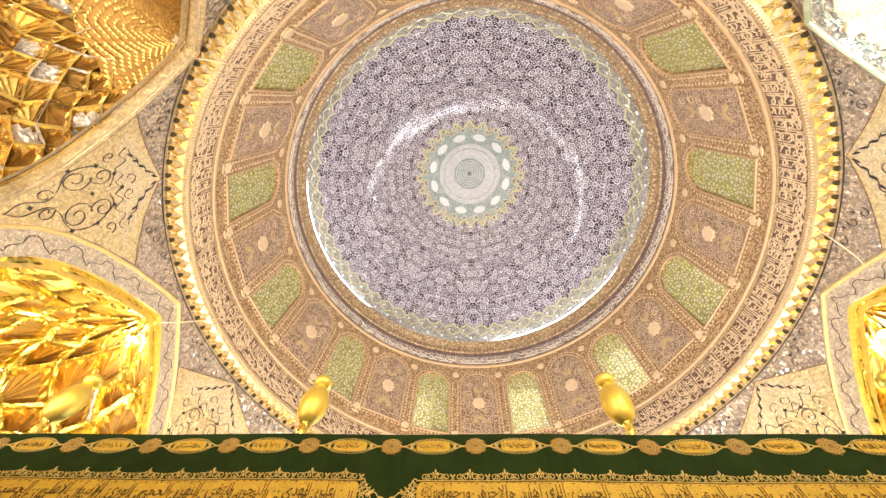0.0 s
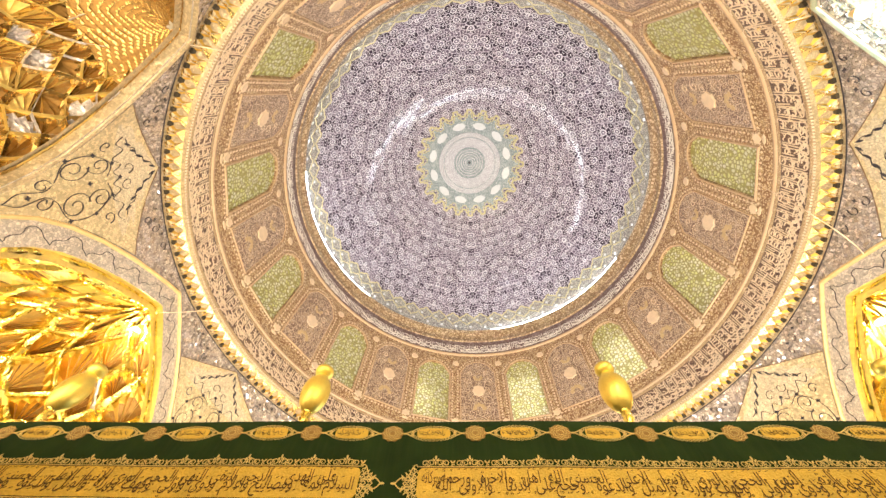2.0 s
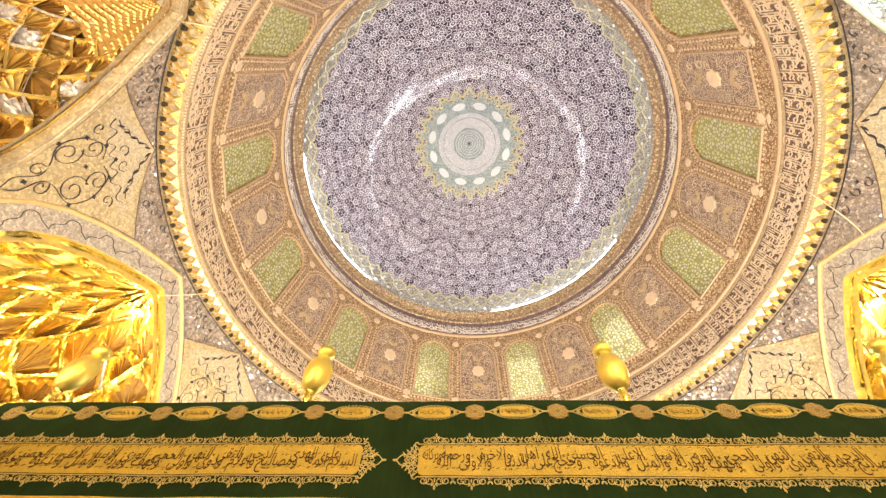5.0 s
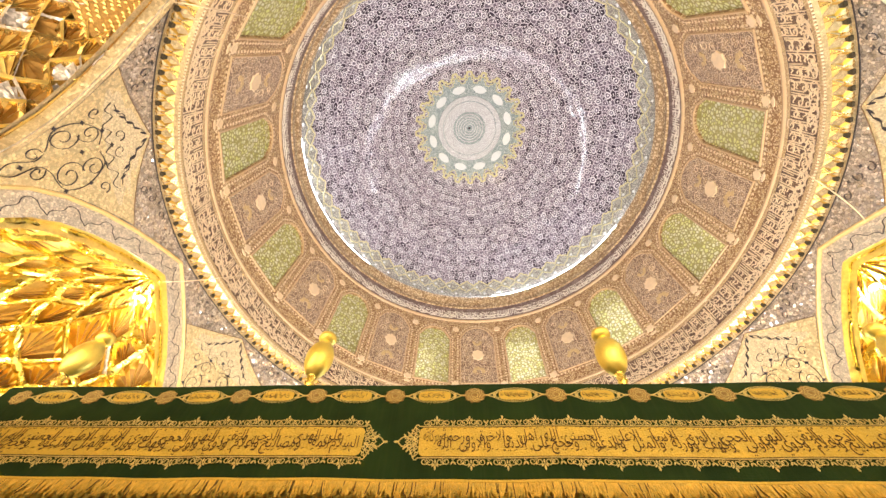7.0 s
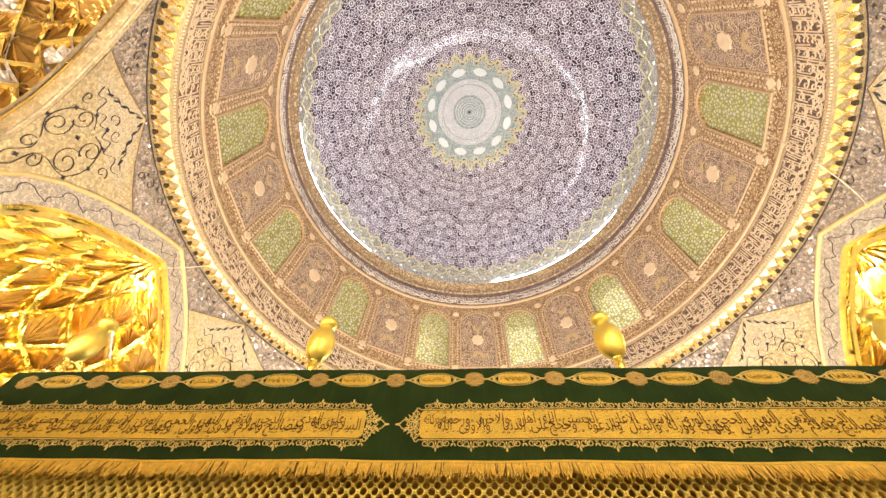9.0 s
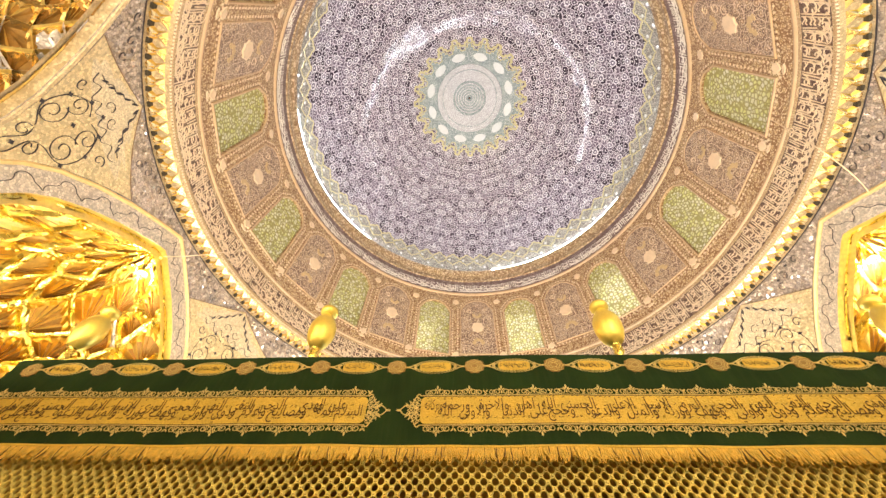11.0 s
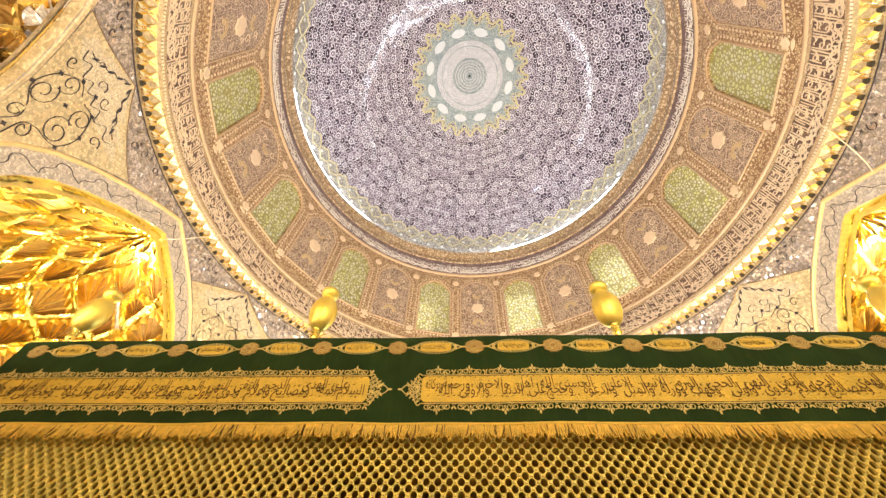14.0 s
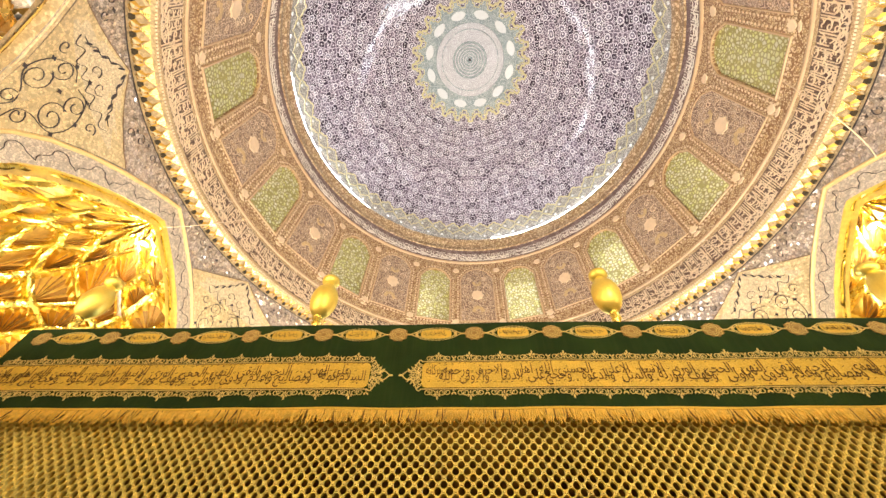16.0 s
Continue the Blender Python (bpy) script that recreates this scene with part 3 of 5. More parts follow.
def drum_window(k):
    deg = k * 15.0
    w = empty("window_%d" % (k // 2 + 1))
    tagged(w, "pierced window of green and yellow glass in the drum", "window", "drum windows", "structure")
    part("window_frame", frame_strip(deg, WIN_HALF, WIN_Z, 0.0, 0.055, 0.035), PEACH, w, "peach moulded frame")
    bm = bmesh.new()
    o = [p + polar(0.05, deg, 0) for p in niche_outline(deg, WIN_HALF, WIN_Z)]
    bm.faces.new([bm.verts.new(p) for p in o])
    part("pane", bm, GLASS, w, "green and yellow pierced glass")
    return w


def leaf_shape(c, t, up, size, lobes, depth, bm, nv):
    plate(bm, [c + t * size * (1 + 0.10 * math.cos(lobes * b)) * math.cos(b) + up * size * (1 + 0.10 * math.cos(lobes * b)) * math.sin(b)
               for b in [j * 2 * math.pi / 24 for j in range(24)]], nv, depth)


def tile_panel(k):
    deg = k * 15.0
    w = empty("tile_panel")
    tagged(w, "arched tile panel with a cream medallion between drum windows", "panel", "drum panels")
    part("panel_frame", frame_strip(deg, PAN_HALF, PAN_Z, 0.0, 0.042, 0.03), PEACH, w, "peach moulded frame")
    bm = bmesh.new()
    bm.faces.new([bm.verts.new(p) for p in niche_outline(deg, PAN_HALF, PAN_Z, 0.0, 0.012)])
    part("panel_field", bm, PANEL_TILE, w, "mauve arabesque field")
    up = Vector((0, 0, 1))
    t = polar(1, deg + 90, 0)
    nv = inward(deg)
    bm = bmesh.new()
    leaf_shape(wall_point(deg, 10.72, 0.03), t, up * 1.12, 0.205, 8, 0.035, bm, nv)
    part("medallion", bm, CREAM, w, "cream medallion")
    bm = bmesh.new()
    for z, s in ((11.32, 0.12), (10.02, 0.15)):
        for j in range(5):
            b = math.pi / 2 + (j - 2) * 0.75 + (math.pi if z > 11 else 0)
            c = wall_point(deg, z + s * math.sin(b), 0.03) + t * s * math.cos(b)
            leaf_shape(c, t, up, s * 0.45, 3, 0.015, bm, nv)
    part("palmette_ornament", bm, OCHRE, w, "dull gold palmettes", kind="stuff")
    bm = bmesh.new()
    for sgn in (-1, 1):
        for cz, rr in ((11.12, 0.15), (10.85, 0.12), (10.38, 0.16), (10.02, 0.12), (11.48, 0.11)):
            ca = sgn * (0.34 if rr > 0.14 else 0.28)
            pts = []
            for j in range(15):
                b = j * 0.55
                q = rr * (1 - j / 18)
                pts.append(wall_point(deg, cz + q * math.sin(b), 0.026) + t * (ca + sgn * q * math.cos(b)))
            ribbon(bm, pts, 0.022, nv, 0.008)
    part("scrollwork", bm, CREAM, w, "cream scrolling stems", kind="stuff")
    return w


def flower_border(bay, deg, half, zs):
    """A row of small flowers that follows the frame."""
    line = niche_outline(deg, half, zs, 0.125, 0.006)
    line.append(line[0])
    bm = bmesh.new()
    nv, t, up = inward(deg), polar(1, deg + 90, 0), Vector((0, 0, 1))
    left_over = 0.05
    for a, b in zip(line, line[1:]):
        ln = (b - a).length
        while left_over < ln:
            c = a + (b - a) * (left_over / ln)
            plate(bm, [c + (t * math.cos(j * 1.0472) + up * math.sin(j * 1.0472)) * 0.030 for j in range(6)], nv, 0.012)
            left_over += 0.115
        left_over -= ln
    part("flower_border", bm, CREAM, bay, "row of small cream flowers", kind="stuff")


for k in range(24):
    if k % 2:
        flower_border(drum_window(k), k * 15.0, WIN_HALF, WIN_Z)
    else:
        flower_border(tile_panel(k), k * 15.0, PAN_HALF, PAN_Z)
    # roundels between the bays
    a = k * 15.0 + 7.5
    t, up, nv = polar(1, a + 90, 0), Vector((0, 0, 1)), inward(a)
    bm = bmesh.new()
    leaf_shape(wall_point(a, 11.93, 0.012), t, up, 0.115, 8, 0.03, bm, nv)
    part("roundel", bm, CREAM, drum, "small cream roundel")
    bm = bmesh.new()
    leaf_shape(wall_point(a, 9.54, 0.012), t, up, 0.105, 4, 0.025, bm, nv)
    leaf_shape(wall_point(a, 9.36, 0.012), t, up * 0.4, 0.10, 6, 0.022, bm, nv)
    part("palmette", bm, CREAM, drum, "cream palmette")

# ---------------------------------------------------------------- stalactite cornice
cornice = empty("stalactite_cornice")
tagged(cornice, "ring of small gilt stalactite cells under the drum", "cornice", kind="structure")


CELLS = 150


def cornice_cell():
    """One cell in its own frame (x along the ring, y outward, z up): a pointed gilt hollow between pale facetted ridges."""
    bm = bmesh.new()
    w = math.pi * 6.28 / CELLS
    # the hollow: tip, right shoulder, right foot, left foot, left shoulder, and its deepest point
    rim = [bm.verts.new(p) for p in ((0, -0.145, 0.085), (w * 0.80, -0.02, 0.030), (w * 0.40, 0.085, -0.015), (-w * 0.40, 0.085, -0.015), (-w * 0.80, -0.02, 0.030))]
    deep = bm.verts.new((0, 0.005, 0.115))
    # one side of the hollow in browner gold: its shade is in the colour
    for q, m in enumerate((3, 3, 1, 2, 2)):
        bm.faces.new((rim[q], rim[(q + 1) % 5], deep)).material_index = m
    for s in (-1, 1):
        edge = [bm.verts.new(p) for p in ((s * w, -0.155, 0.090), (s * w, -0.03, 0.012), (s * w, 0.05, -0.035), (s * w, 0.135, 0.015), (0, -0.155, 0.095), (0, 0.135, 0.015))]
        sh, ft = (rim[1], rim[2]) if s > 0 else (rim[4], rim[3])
        # ridge facets alternate two tones, painted as lit and shaded sides
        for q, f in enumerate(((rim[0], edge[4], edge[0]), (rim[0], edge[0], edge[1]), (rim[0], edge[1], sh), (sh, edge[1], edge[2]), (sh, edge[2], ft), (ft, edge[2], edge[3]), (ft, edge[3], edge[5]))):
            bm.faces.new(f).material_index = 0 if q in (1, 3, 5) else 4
    # dark block where a hole would be, its shade given by colour
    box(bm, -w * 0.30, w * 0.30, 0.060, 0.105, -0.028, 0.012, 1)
    return bm


first = None
for i in range(CELLS):
    m = Matrix.Translation(polar(6.28, i * 360.0 / CELLS, 8.12)) @ Matrix.Rotation(radians(-i * 360.0 / CELLS), 4, "Z")
    if first is None:
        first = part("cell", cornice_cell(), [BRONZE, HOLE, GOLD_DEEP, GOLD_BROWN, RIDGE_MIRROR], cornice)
        first.matrix_basis = m
    else:
        share("cell", first, cornice, m)

pts = [polar(6.425, a * 2.5, 8.085) for a in range(145)]
part("ring_line", ribbon(bmesh.new(), pts, 0.011, Vector((0, 0, -1)), 0.012), INK, cornice, "thin dark line")

# ---------------------------------------------------------------- octagon: arches, niches, spandrels
APO = 6.45
SIDE = APO * math.tan(radians(22.5))
ARCH = ((0.0, 7.97), (0.35, 7.80), (0.7, 7.61), (1.15, 7.35), (1.65, 7.0), (2.08, 6.62), (2.36, 6.25), (2.54, 5.85), (SIDE - 0.03, 5.2))
SHIFT = Vector((0, 0.17, 0))


def arch_z(x):
    x = abs(x)
    for (x0, z0), (x1, z1) in zip(ARCH, ARCH[1:]):
        if x <= x1:
            return z0 + (z1 - z0) * (x - x0) / (x1 - x0)
    return ARCH[-1][1]


def arch_line(inset, low=0.0, sides=1):
    """The arch's right half, moved inward by inset, from its point down to low."""
    pts = []
    n = len(ARCH)
    for i, (x, z) in enumerate(ARCH):
        a, b = ARCH[max(i - 1, 0)], ARCH[min(i + 1, n - 1)]
        d = Vector((b[0] - a[0], b[1] - a[1])).normalized()
        nx, nz = -abs(d.y), -abs(d.x)
        if i == 0:
            pts.append((0.0, z - inset * 1.15))
        else:
            pts.append((max(0.02, x + nx * inset), z + nz * inset))
    pts.append((SIDE - 0.03 - inset, low))
    return pts


def arch_full(inset, low=0.0):
    h = arch_line(inset, low)
    return [(-x, z) for x, z in reversed(h[1:])] + h


def arch_strip(bm, in0, in1, y0, y1, low=0.0, mat=0):
    """A strip that follows the arch from inset in0 at depth y0 to inset in1 at depth y1; y is outward from the wall's face."""
    a, b = arch_full(in0, low), arch_full(in1, low)
    va = [bm.verts.new((x, APO + y0, z)) for x, z in a]
    vb = [bm.verts.new((x, APO + y1, z)) for x, z in b]
    for i in range(len(a) - 1):
        bm.faces.new((va[i], va[i + 1], vb[i + 1], vb[i])).material_index = mat
    return bm


IN_BAND = 0.44
DEPTH = 2.4
NICHE = arch_line(IN_BAND, 0.0)
INSETS = (0.44, 0.10)


def niche_half(z):
    """Half the niche's width at a height."""
    pts = NICHE[::-1]
    for (x0, z0), (x1, z1) in zip(pts, pts[1:]):
        if z <= z1:
            return x0 + (x1 - x0) * (z - z0) / max(1e-6, z1 - z0)
    return 0.0


def niche_point(u, z, out=0.0):
    """u from -1 to 1 round the niche's curved back."""
    w = max(0.0, niche_half(z))
    a = u * math.pi / 2
    d = DEPTH * (w / NICHE[-1][0]) ** 0.8
    w, d = max(0.0, w - out), max(0.0, d - out)
    return Vector((w * math.sin(a), APO + 0.12 + d * math.cos(a), z))


def muqarnas(bay, seed, across, rows, mirrors, split, silvered=False):
    """A net of smooth gilt ribs; each mesh of it holds a fan of sharp pleats. split: every cell is a piece of its own."""
    r3 = random.Random(seed)
    z_lo, z_hi = 2.9, NICHE[0][1] - 0.02
    mats = [SILVER, SILVER_GREY, SILVER_MIRROR, GOLD_PALE, SILVER] if silvered else [GOLD, PLEAT_SHADE, FACET_SILVER, BRONZE if across > 7 else GOLD_DEEP, GOLD_SOFT]
    fine = across > 7
    rib, n = (0.99, 4) if fine else (0.62, 6)

    def at(i, j, out):
        t = max(0.0, min(1.0, j / rows))
        z = z_lo + (z_hi - z_lo) * (1 - (1 - t) ** 1.5)
        return niche_point(max(-1.0, min(1.0, -1 + 2 * i / across)), z, out)

    def node(i, j):
        """Where the ribs cross: a regular net, shaken a little."""
        shake = random.Random(round(i * 2) * 131 + j * 17 + seed)
        return (i + shake.uniform(-0.16, 0.16), j + shake.uniform(-0.30, 0.30))

    crown = 0.80 if fine else 2.0
    if fine:
        # the crown of the vault: chevron pleats in three lobes
        bm = bmesh.new()
        nu, nz = 54, 56
        grid = []
        for a in range(nu + 1):
            lobe_at = abs(((a / nu) * 3) % 1.0 - 0.5) * 2
            row = []
            for b in range(nz + 1):
                phase = (b + 8 * lobe_at) % 4
                row.append(bm.verts.new(at(across * a / nu, rows * (crown - 0.03 + (1.03 - crown) * b / nz), 0.05 + 0.014 * abs(phase - 2) - 0.05 * lobe_at)))
            grid.append(row)
        for a in range(nu):
            lobe_at = abs((((a + 0.5) / nu) * 3) % 1.0 - 0.5) * 2
            for b in range(nz):
                # chevron faces take the dark tone of shaded folds, only ridges stay lighter
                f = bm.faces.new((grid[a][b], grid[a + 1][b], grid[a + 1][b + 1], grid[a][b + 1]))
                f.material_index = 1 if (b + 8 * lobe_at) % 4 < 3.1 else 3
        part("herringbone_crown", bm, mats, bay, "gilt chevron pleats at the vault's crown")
    bm = bmesh.new()
    for j in range(-1, rows):
        if j + 1.5 > rows * crown:
            continue
        for c in range(across + 1):
            i = c + (0.5 if j % 2 else 0.0)
            if i > across + 0.1:
                continue
            wob = 0.10 if fine else 0.05
            corner = [node(i - 0.5, j + 1), node(i, j + 2), node(i + 0.5, j + 1), node(i, j)]
            mid = (i + r3.uniform(-wob, wob), j + 1.0 + r3.uniform(-wob, wob))
            if fine:
                to = corner[r3.choice((0, 2, 3, 3))]
                heart = (mid[0] + (to[0] - mid[0]) * 0.8, mid[1] + (to[1] - mid[1]) * 0.8)
            else:
                heart = (mid[0] + r3.uniform(-0.1, 0.1), mid[1] - r3.choice((0.5, 0.6, 0.7)))
            width = rib if fine else r3.uniform(0.55, 0.85)
            outer, crest, inner, fold = [], [], [], []
            k = 0
            for q in range(4):
                a, b = corner[q], corner[(q + 1) % 4]
                for f in range(n):
                    g = f / n
                    x, y = a[0] + (b[0] - a[0]) * g, a[1] + (b[1] - a[1]) * g
                    bow = 1.0 + (0.0 if fine else 0.12 * math.sin(math.pi * g))
                    outer.append(at(x, y, 0.075))
                    s = (width + 1) / 2
                    crest.append(at(mid[0] + (x - mid[0]) * s, mid[1] + (y - mid[1]) * s, 0.075 if fine else r3.uniform(0.06, 0.11)))
                    s = width * bow
                    px, py = mid[0] + (x - mid[0]) * s, mid[1] + (y - mid[1]) * s
                    inner.append(at(px, py, 0.01))
                    fx, fy = px + (heart[0] - px) * 0.16, py + (heart[1] - py) * 0.16
                    fold.append(at(fx, fy, 0.03 if k % 2 else -0.07))
                    k += 1
            rings = [[bm.verts.new(p) for p in ring] for ring in (outer, crest, inner, fold)]
            point = bm.verts.new(at(heart[0], heart[1], -0.06 if fine else -0.14))
            m = 4 * n
            silver = r3.random() < mirrors
            dull = r3.random() < (0.6 if fine else 0.45)
            plain_cell = fine and r3.random() < 0.30
            side = r3.randrange(4)
            for q in range(m):
                w = (q + 1) % m
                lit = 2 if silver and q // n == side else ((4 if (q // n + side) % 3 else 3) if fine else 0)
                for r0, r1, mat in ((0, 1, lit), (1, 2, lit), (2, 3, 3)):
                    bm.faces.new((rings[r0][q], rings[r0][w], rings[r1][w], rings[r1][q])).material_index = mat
                # every second pleat face is darker: the fold's shade painted on
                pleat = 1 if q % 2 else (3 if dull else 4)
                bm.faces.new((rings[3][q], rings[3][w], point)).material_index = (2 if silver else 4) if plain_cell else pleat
            if split:
                part("stalactite_cell", bm, mats, bay)
                bm = bmesh.new()
    if not split:
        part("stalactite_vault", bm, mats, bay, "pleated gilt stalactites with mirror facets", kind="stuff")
    else:
        bm.free()


LOBE = ((0, 0), (0.05, 0.30), (0.14, 0.42), (0.34, 0.48), (0.42, 0.62), (0.46, 0.86), (0.55, 1.0), (0.68, 1.0), (0.78, 0.86), (0.82, 0.66), (0.80, 0.5), (0.88, 0.36), (0.95, 0.2), (1.0, 0))


def lobe(t):
    """The height of one lobe of the scalloped line."""
    for (t0, h0), (t1, h1) in zip(LOBE, LOBE[1:]):
        if t <= t1:
            return h0 + (h1 - h0) * (t - t0) / (t1 - t0) if t1 > t0 else h1
    return 0.0


def arch_bay(k):
    """One side of the octagon."""
    inset = INSETS[k % 2]
    NICHE[:] = arch_line(inset, 0.0)
    bay = empty("wall_arch_%d" % (k + 1), Matrix.Translation(SHIFT) @ Matrix.Rotation(radians(-k * 45.0), 4, "Z"))
    tagged(bay, "pointed arch with a deep niche of gilt stalactite vaulting", "arch", "arches of the octagon", "structure")
    bm = arch_strip(bmesh.new(), 0.0, 0.0, 0.03, -0.03)
    arch_strip(bm, 0.0, 0.03, -0.03, -0.04)
    arch_strip(bm, 0.03, 0.06, -0.04, -0.02)
    arch_strip(bm, 0.06, 0.07, -0.02, 0.014)
    # silver at k == 3: the lamp's cool white is put into the colour
    part("moulding", bm, SILVER_GREY if k == 3 else GOLD_PALE if k % 2 == 0 else EDGE_MOSAIC, bay, "pale gilt arch moulding")
    bm = arch_strip(bmesh.new(), 0.07, inset, 0.0, 0.0)
    face = part("arch_band", bm, BAND_MIRROR, bay, "pale mirror mosaic band with dark scalloped line")
    if k % 2 == 0:
        # dark scalloped line on the band
        bm = bmesh.new()
        line = arch_full(0.26, 3.0)
        pts = []
        for (x0, z0), (x1, z1) in zip(line, line[1:]):
            ln = math.hypot(x1 - x0, z1 - z0)
            n = max(2, int(ln / 0.02))
            for i in range(n):
                f = i / n
                pts.append(Vector((x0 + (x1 - x0) * f, 0, z0 + (z1 - z0) * f)))
        cz = Vector((0, 0, 5.0))
        out, s = [], 0.0
        for i, p in enumerate(pts):
            side = 1 if p.x < 0 else -1
            if i:
                s += (p - pts[i - 1]).length
            wob = 0.12 - 0.23 * lobe((s * side / 0.56) % 1.0)
            q = p + (cz - p).normalized() * wob
            out.append(Vector((q.x, APO - 0.006, q.z)))
        ribbon(bm, out, 0.010, Vector((0, -1, 0)), 0.005)
        part("scallop_line", bm, INK, face, "thin dark scalloped line")
    bm = arch_strip(bmesh.new(), inset, inset, 0.0, 0.14)
    arch_strip(bm, inset, inset + 0.15, 0.14, 0.125)
    # again silver at k == 3, coloured for the cool lamplight
    part("reveal", bm, SILVER_MIRROR if k == 3 else GOLD_SOFT if k % 2 == 0 else EDGE_MOSAIC, bay, "gilt reveal")
    bm = bmesh.new()
    cols = []
    for i in range(25):
        u = -1 + 2 * i / 24
        cols.append([bm.verts.new(niche_point(u, z, -0.42)) for z in (0.0, 2.0, 3.3, 4.4, 5.2, 5.8, 6.4, 6.9, 7.3, NICHE[0][1])])
    for a, b in zip(cols, cols[1:]):
        for j in range(9):
            bm.faces.new((a[j], b[j], b[j + 1], a[j + 1])).material_index = 0 if j > 1 else 1
    part("niche_back", bm, [GOLD_DEEP, MARBLE], bay, "gilt back over pale marble")
    shape = (7, 13, 0.06) if k % 2 == 0 else (15, 29, 0.7)
    muqarnas(bay, 11 + k, *shape, k in (2, 3, 5, 6), k == 3)
    return bay


for k in range(8):
    arch_bay(k)


SPAN_SHIFT = Vector((0, 0, 0))


def span_point(phi, z, proud=0.0):
    """On the spandrel whose corner is at 0 degrees: phi degrees from the corner, at a height."""
    th = 22.5 - abs(phi)
    zb = arch_z(APO * math.tan(radians(th)))
    rb = APO / math.cos(radians(th))
    f = (Z_RING - z) / max(0.02, Z_RING - zb)
    f = max(0.0, min(1.15, f))
    r = R_RING + (rb - R_RING) * f
    return polar(r - proud, phi, z) + SPAN_SHIFT * f


def span_half(z):
    """Degrees from the corner to the arch at a height."""
    lo, hi = 0.0, 22.5
    for _ in range(24):
        mid = (lo + hi) / 2
        if arch_z(APO * math.tan(radians(22.5 - mid))) < z:
            lo = mid
        else:
            hi = mid
    return lo


def kite_half(z):
    top, knee = 8.02, 7.35
    if z > knee:
        return span_half(knee) * 0.97 * (top - z) / (top - knee)
    return span_half(z) * 0.97


